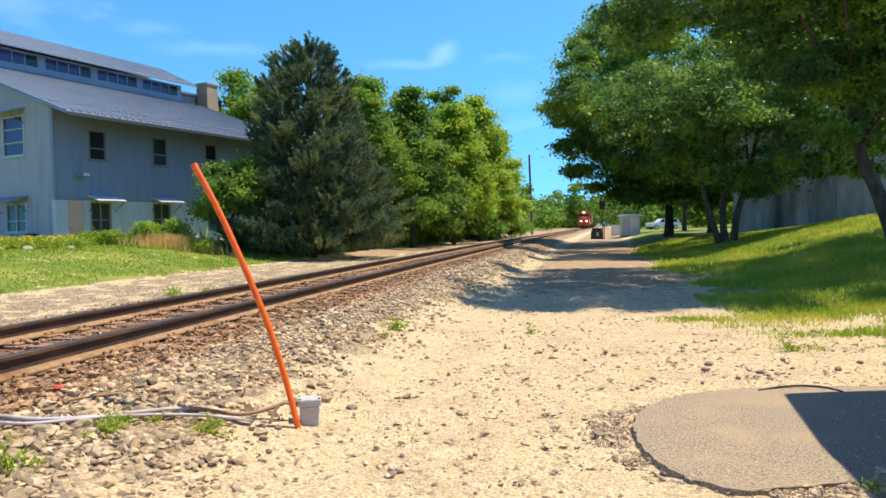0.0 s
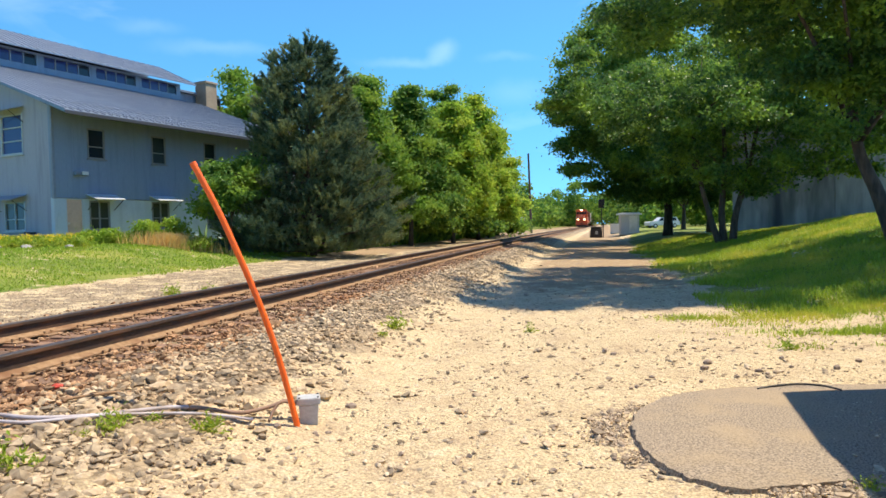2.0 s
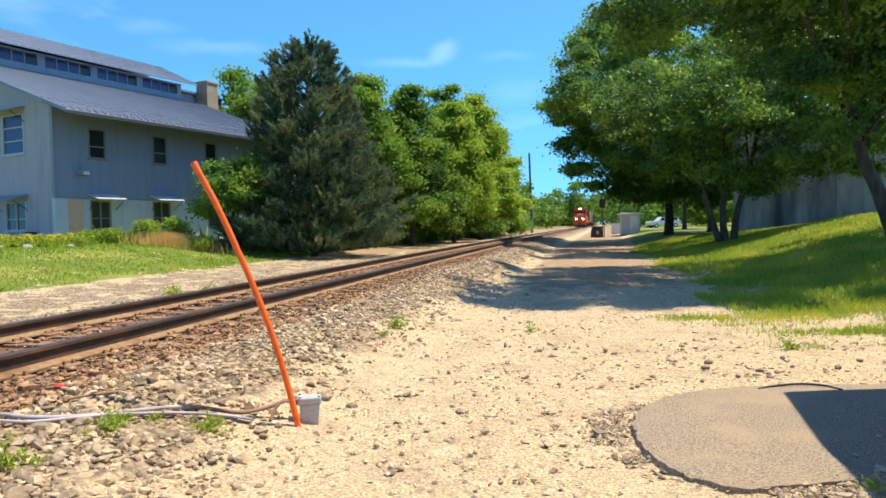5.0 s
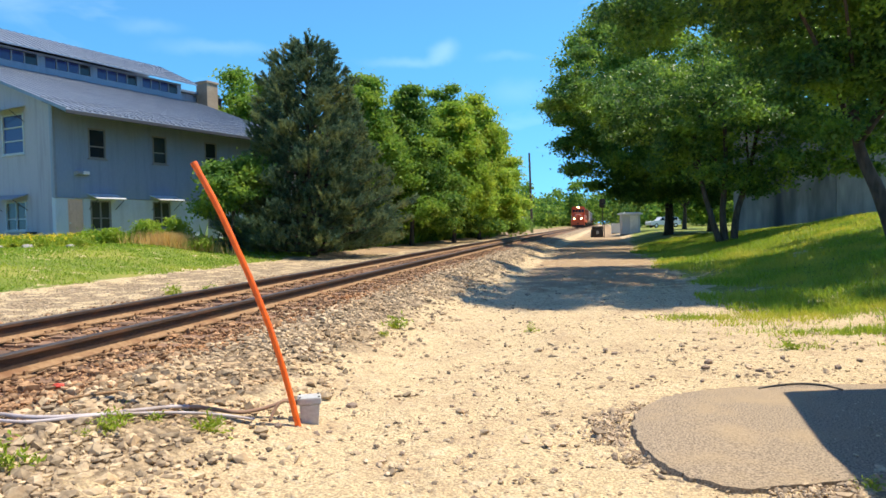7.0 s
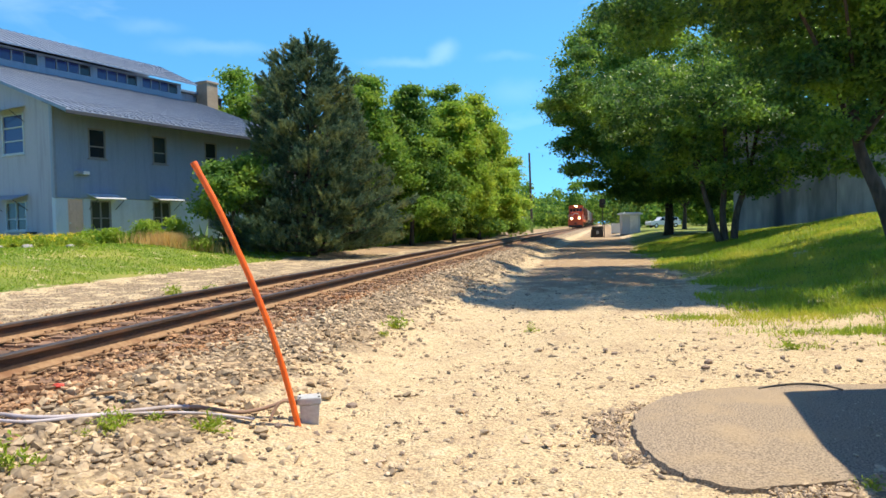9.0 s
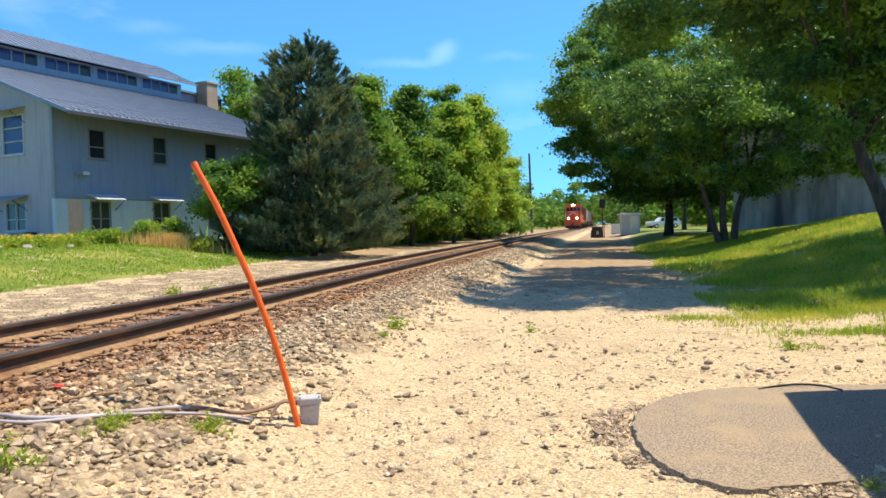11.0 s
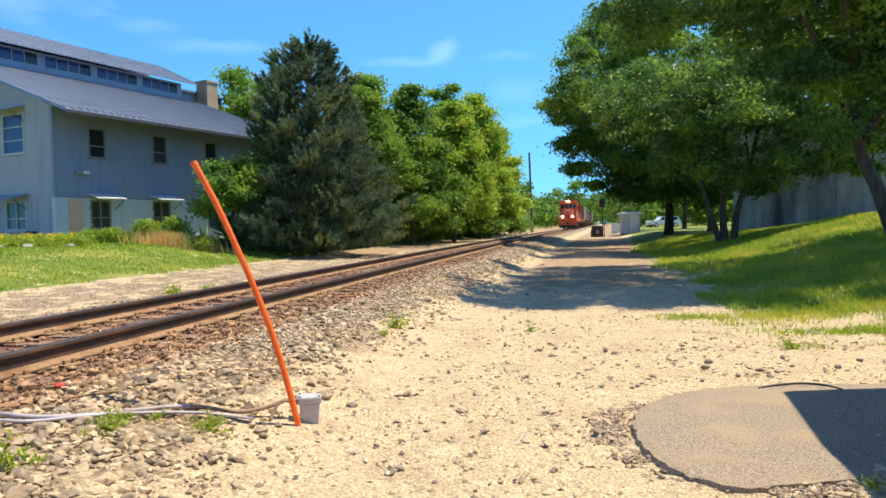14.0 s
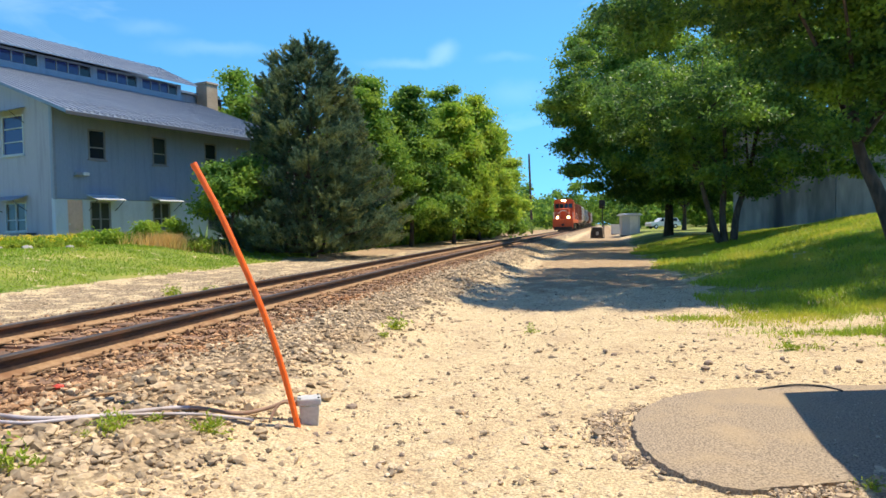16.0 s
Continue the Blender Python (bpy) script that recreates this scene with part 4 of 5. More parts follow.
def build_grass():
    r = np.random.RandomState(50)
    y = 7.6 + 34 * r.power(.8, 130000) ** 1.5
    u = 7.2 + 12 * r.uniform(0, 1, len(y)) ** 1.1
    x = along(u, y)
    patch = np.sin(x * 1.7 + 2 * np.sin(y * .9)) + np.cos(y * 1.3 + x * .6) + (u - 8.2) * 1.6 + np.minimum(y - 9.5, 3) * .3
    keep = patch > r.uniform(-.3, 1.4, len(y)) + 0.75 * np.clip(10.2 - y, 0, 3) * (.6 + .6 * np.sin(x * 2.2 + y * 3.1))
    blades("bank_grass", x[keep], y[keep], .13 * np.clip((y[keep] - 7.0) / 3.5, .35, 1), M["grass"], 51, "sunlit mown grass on the bank, worn at the edge", .011)
    tx, ty = [], []
    for cx, cy, sx, sy, n in ((3.75, 10.45, .28, .16, 420), (4.5, 9.6, .4, .12, 160), (5.6, 10.4, .75, .28, 2600), (7.2, 10.5, .9, .35, 2600), (5.6, 8.75, .7, .12, 1300), (6.8, 8.9, .7, .2, 1500), (4.3, 8.9, .4, .1, 90), (4.1, 7.9, .2, .1, 60)):
        tx.append(r.normal(cx, sx, n))
        ty.append(r.normal(cy, sy, n))
    blades("grass_tufts", np.concatenate(tx), np.concatenate(ty), .085, M["grass"], 56, "bright yellow-green grass tufts in the sand", .009)
    y = 10 + 32 * r.power(.9, 80000) ** 1.3
    u = -(7.8 + 15 * r.uniform(0, 1, len(y)))
    x = along(u, y)
    keep = (patch := -u - 7.85 + .5 * np.sin(x * 2.1) + .4 * np.cos(y * 1.7)) > 0
    keep &= ~((y > 35) & (u > -9.5))
    blades("lawn_grass", x[keep], y[keep], .075, M["lawn"], 52, "green lawn between house and railway", .013)
    # tall dry grass, garden flowers
    gx, gy = r.normal(-11.7, .8, 2600), r.normal(29.6, .35, 2600)
    blades("dry_grass_clump", gx, gy, .55, M["dry_grass"], 53, "tuft of tall straw-coloured dry grass", .012, .25)
    gx = r.uniform(-20.5, -12.5, 7000)
    gy = 29.4 + r.normal(0, .45, 7000) + (gx + 20) * .22 - .6
    blades("garden_leaves", gx, gy, .42, M["lawn"], 54, "leafy flower border along the house", .022, .3)
    fx = r.uniform(-20.5, -14.2, 420)
    fy = 29.0 + r.normal(0, .35, 420) + (fx + 20) * .22 - .6
    c = np.stack([fx, fy, land(fx, fy) + r.uniform(.2, .5, 420)], -1)
    v, f = leaves(c, np.array([.03, .03, .03]), 6, .07, r)
    tagged(soup("yellow_flowers", v, f, M["petal"]), "yellow daylilies blooming along the house", "flowers", kind="stuff")
    # undergrowth at the foot of the tree row
    y = 36 + 60 * r.uniform(0, 1, 16000) ** 1.2
    u = -8.5 - np.abs(r.normal(0, 1.8, len(y)))
    blades("undergrowth", along(u, y), y, .75, M["leaf"], 55, "weeds and brush below the row of trees", .05, .4)


build_grass()


def weed(x, y, n, h, seed):
    r = np.random.RandomState(seed)
    px, py = r.normal(0, h * .5, n), r.normal(0, h * .4, n)
    c = np.stack([px, py, np.abs(r.normal(0, h * .45, n))], -1)
    v, f = leaves(c, np.array([.01, .01, .01]), 3, h * .42, r, -.5, .3)
    bm = bmesh.new()
    for i in range(5):
        a = i * 1.26
        tube(bm, [(0, 0, -.02), (math.cos(a) * h * .2, math.sin(a) * h * .2, h * .5), (math.cos(a) * h * .5, math.sin(a) * h * .5, h * .8)], [.004, .003, .001], 4)
    root = empty("weed", pose(x, y, gz(x, y)), label="small green weed growing through the gravel", category="weed", group="weeds in the gravel")
    soup("foliage", v, f, M["grass"], root)
    part("stem", bm, M["grass"], root)


for i, (x, y, n, h) in enumerate([(-2.12, 4.23, 45, .10), (-2.10, 4.42, 30, .09), (-1.94, 4.54, 25, .07), (-1.61, 4.59, 55, .11), (-2.3, 3.56, 60, .12), (-2.17, 4.1, 22, .06),
                                  (-.66, 9.15, 60, .15), (-.76, 8.56, 35, .08), (1.19, 9.55, 30, .10), (2.33, 3.74, 30, .07), (3.9, 7.7, 40, .12), (-6.1, 15.4, 60, .2), (-5.2, 15.2, 40, .18)]):
    weed(x, y, n, h, 60 + i)
for i, (x, y, w, h) in enumerate([(-13.0, 29.8, .55, 1.0), (-12.0, 30.6, .8, 1.1), (-14.1, 29.4, .4, .5), (-10.6, 29.6, .6, .5), (-15.2, 29.3, .5, .5)]):
    r = np.random.RandomState(80 + i)
    cs = crown_clumps(r, [(0, 0, h * .5, w, w * .8, h * .5)], 60)
    v, f = leaves(cs, np.array([.14, .14, .1]), 40, .12, r)
    root = empty("shrub", pose(x, y, gz(x, y) - .02), label="leafy green shrub in the border by the house", category="shrub", group="shrubs by the house")
    soup("foliage", v, f, M["lawn"], root)
    bm = bmesh.new()
    tube(bm, [(0, 0, -.05), (.03, 0, h * .5)], [.03, .015], 6)
    part("stem", bm, M["bark"], root)

for i, (x, y, s) in enumerate([(-15.0, 24.8, .2), (-15.9, 24.6, .16), (-13.9, 25.6, .12), (-16.6, 25.2, .26)]):
    rr = random.Random(300 + i)
    bm = bmesh.new()
    bmesh.ops.create_icosphere(bm, subdivisions=2, radius=s)
    for v in bm.verts:
        v.co = Vector((v.co.x * 1.5, v.co.y, v.co.z * .7)) * rr.uniform(.86, 1.12)
    tagged(put("boulder", bm, M["boulder"], m=pose(x, y, gz(x, y) + s * .1, 0, 0, rr.uniform(0, 360))), "pale rounded boulder edging the garden bed", "boulder", "boulders of the garden bed")
    weed(x + .35, y + .25, 90, .35, 320 + i)
    weed(x - .4, y + .1, 70, .3, 340 + i)

# ---- the house ----
HX = pose(-18.1, 32.2, 0, 0, 0, 90 - 26.87)   # x along the long wall, y away from the track, z up


def house():
    root = empty("house", HX, label="two-storey blue-grey barn-like house with metal roof and clerestory", category="house")
    L, D, B, SPL, EV, T = 17.2, 24.0, 0.4, 3.24, 7.65, 0.25
    SLOPE, SET, OVER = 0.369, 8.9, 1.8

    def holed(name, w0, w1, z0, z1, holes, mat, flip):
        """A wall slab with openings, boards standing a little proud."""
        xs = sorted({w0, w1, *(h[0] for h in holes), *(h[2] for h in holes)})
        zs = sorted({z0, z1, *(h[1] for h in holes), *(h[3] for h in holes)})
        bm = bmesh.new()
        for a, b in zip(xs, xs[1:]):
            for c, d in zip(zs, zs[1:]):
                if any(h[0] <= a and b <= h[2] and h[1] <= c and d <= h[3] for h in holes):
                    continue
                if flip:
                    box(bm, (0, a, c), (T, b, d))
                else:
                    box(bm, (a, 0, c), (b, T, d))
        bmesh.ops.remove_doubles(bm, verts=bm.verts, dist=.0005)
        return part(name, bm, mat, root)

    up = [(1.80, 5.2, 2.76, 6.68), (5.60, 5.2, 6.54, 6.70), (9.30, 5.2, 10.24, 6.72), (13.0, 5.2, 13.9, 6.72)]
    lowh = [(1.79, 1.68, 2.93, 3.13), (5.5, 1.72, 6.66, 3.15), (9.4, 1.72, 10.5, 3.15), (0.62, B, 1.42, 3.17)]
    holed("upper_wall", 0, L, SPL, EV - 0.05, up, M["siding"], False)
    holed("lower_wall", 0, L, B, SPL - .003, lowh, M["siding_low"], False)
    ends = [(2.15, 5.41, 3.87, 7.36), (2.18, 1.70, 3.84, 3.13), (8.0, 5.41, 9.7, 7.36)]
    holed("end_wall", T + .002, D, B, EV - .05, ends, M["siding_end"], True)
    # gable above the end wall, and far walls
    bm = bmesh.new()
    for x0 in (0.0, L - T):
        prof = [(0.0, EV - .05), (SET, EV - .05 + SLOPE * SET), (D - SET, EV - .05 + SLOPE * SET), (D, EV - .05)]
        a = [bm.verts.new((x0, y, z)) for y, z in prof]
        b = [bm.verts.new((x0 + T, y, z)) for y, z in prof]
        bm.faces.new(a[::-1])
        bm.faces.new(b)
        for k in range(4):
            bm.faces.new((a[k], a[(k + 1) % 4], b[(k + 1) % 4], b[k]))
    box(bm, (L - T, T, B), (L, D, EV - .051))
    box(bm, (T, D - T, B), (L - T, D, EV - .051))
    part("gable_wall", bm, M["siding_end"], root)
    # battens of the upper siding
    r = random.Random(3)
    bm = bmesh.new()
    x = .3
    while x < L:
        if not any(h[0] - .06 < x < h[2] + .06 for h in up):
            box(bm, (x - .012, -.004, SPL + .03), (x + .012, .002, EV - .06))
        x += .4
    tagged(part("siding_batten", bm, M["siding"], root), kind="stuff")
    bm = bmesh.new()
    box(bm, (-.025, -.025, SPL - .05), (.10, .10, EV - .1), .006)
    part("corner_trim", bm, M["trim"], root)
    bm = bmesh.new()
    box(bm, (.11, -.03, SPL - .03), (L, .0, SPL + .025), .006)
    part("belt_trim", bm, M["trim"], root)

    def rooftop(name, x0, x1, y0, z0, y1, z1, th, every):
        """A sloping metal roof sheet with standing seams."""
        bm = bmesh.new()
        vs = [bm.verts.new(q) for q in ((x0, y0, z0), (x1, y0, z0), (x1, y1, z1), (x0, y1, z1), (x0, y0, z0 + th), (x1, y0, z0 + th), (x1, y1, z1 + th), (x0, y1, z1 + th))]
        for q in ((3, 2, 1, 0), (4, 5, 6, 7), (0, 1, 5, 4), (1, 2, 6, 5), (2, 3, 7, 6), (3, 0, 4, 7)):
            bm.faces.new([vs[k] for k in q])
        rf = part(name, bm, M["roof"], root)
        seam = bpy.data.meshes.new("roof_seam")
        bm = bmesh.new()
        ln = math.hypot(y1 - y0, z1 - z0)
        box(bm, (-.016, 0, 0), (.016, ln, .045))
        bm.to_mesh(seam)
        bm.free()
        seam.materials.append(M["roof"])
        n = int((x1 - x0) / every)
        for k in range(n + 1):
            s = new("roof_seam", seam)
            s.parent = rf
            s.matrix_basis = pose(x0 + .02 + (x1 - x0 - .04) * k / n, y0, z0 + th - .004, math.degrees(math.atan2(z1 - z0, y1 - y0)))
        return rf
    main = rooftop("main_roof", -.55, L + .5, -OVER, EV - SLOPE * OVER, SET, EV + SLOPE * SET, .12, .40)
    rooftop("rear_roof", -.55, L + .5, D + OVER, EV - SLOPE * OVER, D - SET, EV + SLOPE * SET, .12, 1.2)
    # dark sheet under the overhang, painting the shade below the eave
    bm = bmesh.new()
    lo, hi = (-OVER + .01, EV - SLOPE * (OVER - .01) - .035), (-.03, EV - SLOPE * .03 - .035)
    vs = [bm.verts.new((x, y, z + dz)) for dz in (0, .03) for x in (-.5, L + .45) for y, z in (lo, hi)]
    for q in ((0, 1, 3, 2), (4, 6, 7, 5), (0, 2, 6, 4), (1, 5, 7, 3), (0, 4, 5, 1), (2, 3, 7, 6)):
        bm.faces.new([vs[k] for k in q])
    bmesh.ops.recalc_face_normals(bm, faces=bm.faces)
    part("shade_soffit", bm, M["eave_shade"], root)
    # snow guards
    for row in (.15, -1.45):
        bm = bmesh.new()
        for k in range(88):
            xx = -.45 + k * .2
            box(bm, (xx, row - .03, EV + SLOPE * row + .11), (xx + .15, row + .02, EV + SLOPE * row + .185))
        part("snow_guard", bm, M["trim"], main)
    # eave board, in the same painted shade colour
    bm = bmesh.new()
    box(bm, (-.55, -OVER - .04, EV - SLOPE * OVER - .07), (L + .5, -OVER - .002, EV - SLOPE * OVER + .08), .008)
    part("gutter", bm, M["eave_shade"], root)
    # clerestory
    CL0, CL1 = -.0, 15.9
    CZ = 11.03
    CT = CZ + 1.2
    wins = []
    x = 15.55
    while x > 0.6:
        wins.append((x - 3.0, CZ + .42, x, CT - .12))
        x -= 3.45
    bm = bmesh.new()
    xs = sorted({CL0, CL1, *(a for w in wins for a in (w[0], w[2]) if a > CL0)})
    zs = [CZ, CZ + .42, CT - .12, CT]
    for a, b in zip(xs, xs[1:]):
        for c, d in zip(zs, zs[1:]):
            if any(w[0] <= a and b <= w[2] and w[1] <= c and d <= w[3] for w in wins):
                continue
            box(bm, (a, SET, c), (b, SET + .2, d))
    box(bm, (CL1 - .2, SET + .2, CZ), (CL1, D - SET, CT))
    box(bm, (CL0, SET + .2, CZ), (CL0 + .2, D - SET, CT))
    box(bm, (CL0, D - SET - .2, CZ), (CL1, D - SET, CT))
    part("clerestory_wall", bm, M["siding"], root)
    for w in wins:
        win = empty("clerestory_window", pose(0, 0, 0))
        win.parent = root
        a0, n = max(w[0], CL0 + .1), 4
        for k in range(n):
            xa, xb = a0 + (w[2] - a0) * k / n, a0 + (w[2] - a0) * (k + 1) / n
            bm = bmesh.new()
            box(bm, (xa + .04, SET + .08, w[1] + .03), (xb - .04, SET + .10, w[3] - .03))
            part("pane", bm, M["glass_blue"] if k < 3 else M["glass"], win)
            bm = bmesh.new()
            box(bm, (xa - .04, SET + .03, w[1]), (xa + .04, SET + .13, w[3]))
            part("mullion", bm, M["trim"], win)
    rooftop("clerestory_roof", CL0 - .6, CL1 + .75, SET - .85, CT - .10, D / 2, CT + 1.7, .10, .45)
    rooftop("clerestory_rear_roof", CL0 - .6, CL1 + .75, D - SET + .85, CT - .10, D / 2, CT + 1.7, .10, 1.5)

    def window(x0, z0, x1, z1, on_end=False, rows=2, cols=1, glass="glass", frame_mat="frame_dark", awning=None, grey=0.5):
        m = pose(0, 0, 0) if not on_end else Matrix(((0, 1, 0, 0), (1, 0, 0, 0), (0, 0, 1, 0), (0, 0, 0, 1)))
        win = empty("window", pose(0, 0, 0))
        win.parent = root

        def slab(name, lo, hi, mat, par=win, bev=.004):
            bm = bmesh.new()
            box(bm, lo, hi, bev)
            if on_end:
                bmesh.ops.transform(bm, matrix=m, verts=bm.verts)
                bmesh.ops.reverse_faces(bm, faces=bm.faces)
            return part(name, bm, mat, par)
        fm = M[frame_mat]
        e = .07
        bm = bmesh.new()
        for lo, hi in (((x0, -.03, z0), (x0 + e, .12, z1)), ((x1 - e, -.03, z0), (x1, .12, z1)), ((x0 + e, -.03, z1 - e), (x1 - e, .12, z1)), ((x0 + e, -.03, z0), (x1 - e, .12, z0 + e))):
            box(bm, lo, hi)
        for k in range(1, rows):
            zz = z0 + (z1 - z0) * (k / rows if rows != 2 else .40)
            box(bm, (x0 + e, -.01, zz - .025), (x1 - e, .11, zz + .025))
        for k in range(1, cols):
            xx = x0 + (x1 - x0) * k / cols
            box(bm, (xx - .03, -.014, z0 + e), (xx + .03, .108, z1 - e))
        if on_end:
            bmesh.ops.transform(bm, matrix=m, verts=bm.verts)
            bmesh.ops.reverse_faces(bm, faces=bm.faces)
        part("window_frame", bm, fm, win)
        slab("sill", (x0 - .06, -.09, z0 - .06), (x1 + .06, .0, z0 - .002), fm)
        zc = [z0 + e] + [z0 + (z1 - z0) * (k / rows if rows != 2 else .40) for k in range(1, rows)] + [z1 - e]
        for a, b in zip(zc, zc[1:]):
            for k in range(cols):
                slab("pane", (x0 + e + (x1 - x0 - 2 * e) * k / cols, .05, a), (x0 + e + (x1 - x0 - 2 * e) * (k + 1) / cols, .07, b), M[glass], bev=0)
        slab("blind", (x0, .16, z0), (x1, .18, z1), M["black"], bev=0)
        if awning:
            bm = bmesh.new()
            a0, a1 = x0 - .16, x1 + .34
            h = z1 + .30
            vs = [bm.verts.new(q) for q in ((a0, 0, h), (a1, 0, h), (a1, -.78, h - .26), (a0, -.78, h - .26), (a0, 0, h + .03), (a1, 0, h + .03), (a1, -.78, h - .22), (a0, -.78, h - .22))]
            for q in ((0, 1, 2, 3), (7, 6, 5, 4), (0, 4, 5, 1), (1, 5, 6, 2), (2, 6, 7, 3), (3, 7, 4, 0)):
                bm.faces.new([vs[k] for k in q])
            bmesh.ops.recalc_face_normals(bm, faces=bm.faces)
            if on_end:
                bmesh.ops.transform(bm, matrix=m, verts=bm.verts)
                bmesh.ops.reverse_faces(bm, faces=bm.faces)
            part("awning", bm, M[awning], win, "slanted metal awning")
            for xx in (a0 + .08, a1 - .08):
                bm = bmesh.new()
                cyl(bm, (xx, -.01, h - .75), (xx, -.72, h - .26), .018, seg=6)
                if on_end:
                    bmesh.ops.transform(bm, matrix=m, verts=bm.verts)
                    bmesh.ops.reverse_faces(bm, faces=bm.faces)
                part("strut", bm, M["dark_metal"], win)
    for h in up:
        window(*h, rows=2)
    for h in lowh[:3]:
        window(*h, rows=2, cols=2, glass="glass_pale", awning="awning")
    window(*ends[0], on_end=True, rows=3, glass="glass_blue", frame_mat="trim_pale", awning="trim")
    window(*ends[1], on_end=True, rows=2, cols=2, glass="glass_pale", frame_mat="trim_pale", awning="trim")
    window(*ends[2], on_end=True, rows=3, glass="glass_blue", frame_mat="trim_pale")
    bm = bmesh.new()
    box(bm, (.62, .04, 1.0), (1.42, .10, 3.17), .008)
    for a, b in ((.72, .98), (1.06, 1.32)):
        for c, d in ((1.25, 1.95), (2.1, 2.95)):
            box(bm, (a, .028, c), (b, .042, d), .004)
    dr = part("door", bm, M["door"], root, "tan panelled door")
    bm = bmesh.new()
    cyl(bm, (.70, .03, 2.02), (.70, -.03, 2.02), .03, seg=10)
    part("door_knob", bm, M["white_metal"], dr)
    bm = bmesh.new()
    box(bm, (.98, -.22, 4.34), (1.66, 0, 4.52), .03)
    lm = part("wall_light", bm, M["trim"], root, "flat floodlight box on the wall")
    bm = bmesh.new()
    box(bm, (1.32, -.27, 4.36), (1.64, -.221, 4.52), .01)
    part("lens", bm, M["white_metal"], lm)
    bm = bmesh.new()
    tube(bm, spline([(-.03, 1.5, 1.55), (-.2, 1.5, 1.55), (-.22, 1.9, 1.5), (-.2, 2.1, 1.2)], 5), .03, 6)
    tube(bm, spline([(-.2, 1.2, 1.60), (-.2, 2.0, 1.62)], 4), .04, 6)
    part("hose_tap", bm, M["dark_metal"], root, "dark hose tap on the end wall")
    # lower flat annex roof and chimney behind
    bm = bmesh.new()
    box(bm, (16.0, SET + 1.0, EV + 2.0), (20.0, D - 4, CZ + .85), .02)
    part("annex", bm, M["siding"], root)
    bm = bmesh.new()
    box(bm, (15.8, SET + .6, CZ + .85), (20.4, D - 3.6, CZ + 1.02), .02)
    part("annex_roof", bm, M["roof"], root)
    bm = bmesh.new()
    box(bm, (18.1, 8.6, 8.0), (19.2, 9.7, 12.7), .02)
    box(bm, (18.02, 8.52, 12.7), (19.28, 9.78, 12.86), .02)
    ch = part("chimney", bm, M["chimney"], root, "tan brick chimney")
    for xx, hh in ((19.6, 11.9), (20.0, 11.7)):
        bm = bmesh.new()
        cyl(bm, (xx, 9.3, 9.0), (xx, 9.3, hh), .2, seg=12)
        cyl(bm, (xx, 9.3, hh), (xx, 9.3, hh + .12), .28, seg=12)
        part("vent_pipe", bm, M["dark_metal"], ch)
    bm = bmesh.new()
    box(bm, (L, 3, B), (21.5, D - 2, 9.0), .02)
    part("rear_wing", bm, M["siding_end"], root)


house()

# ---- things near the camera ----


def stake():
    x, y = -1.09, 5.0
    root = empty("marker_stake", pose(x, y, gz(x, y)), label="bent bright orange plastic marker stake leaning in the gravel", category="marker stake")
    bm = bmesh.new()
    pts = spline([(.015, 0, -.08), (0, 0, 0), (-.08, -.02, .37), (-.17, -.04, .71), (-.28, -.05, 1.03), (-.39, -.07, 1.32), (-.52, -.08, 1.63), (-.67, -.10, 1.94)], 6)
    tube(bm, pts, .0225, 14)
    post = part("post", bm, M["orange"], root, smooth=True)
    bm = bmesh.new()
    d = (pts[-1] - pts[-2]).normalized()
    cyl(bm, pts[-1] - d * .03, pts[-1] + d * .006, .0255, .024, 14)
    part("cap", bm, M["orange"], post)


stake()


def junction_box():
    x, y = -1.04, 5.17
    root = empty("junction_box", pose(x, y, gz(x, y) - .03, 0, 0, 12), label="small grey plastic cable box standing in the gravel", category="cable box")
    bm = bmesh.new()
    box(bm, (-.075, -.06, -.03), (.075, .06, .17), .012)
    body = part("body", bm, M["box_grey"], root)
    for v in body.data.vertices:
        k = .82 + .18 * max(0, v.co.z) / .17
        v.co.x *= k
        v.co.y *= k
    bm = bmesh.new()
    box(bm, (-.088, -.073, .171), (.088, .073, .225), .012)
    lid = part("lid", bm, M["box_grey"], root, "paler grey lid")
    for sx in (-.07, .07):
        for sy in (-.055, .055):
            bm = bmesh.new()
            cyl(bm, (sx, sy, .222), (sx, sy, .231), .009, seg=8)
            part("screw", bm, M["dark_metal"], lid)
    bm = bmesh.new()
    cyl(bm, (-.04, -.04, .0), (-.05, -.12, .0), .02, seg=10)
    part("cable_gland", bm, M["black"], root)


junction_box()


def run(name, pts, r, mat, label):
    bm = bmesh.new()
    sp = spline(pts, 8)
    sp = [Vector((p.x, p.y, p.z + gz(p.x, p.y))) for p in sp]
    tube(bm, sp, r, 8)
    return tagged(put(name, bm, mat, smooth=True), label, "cable")


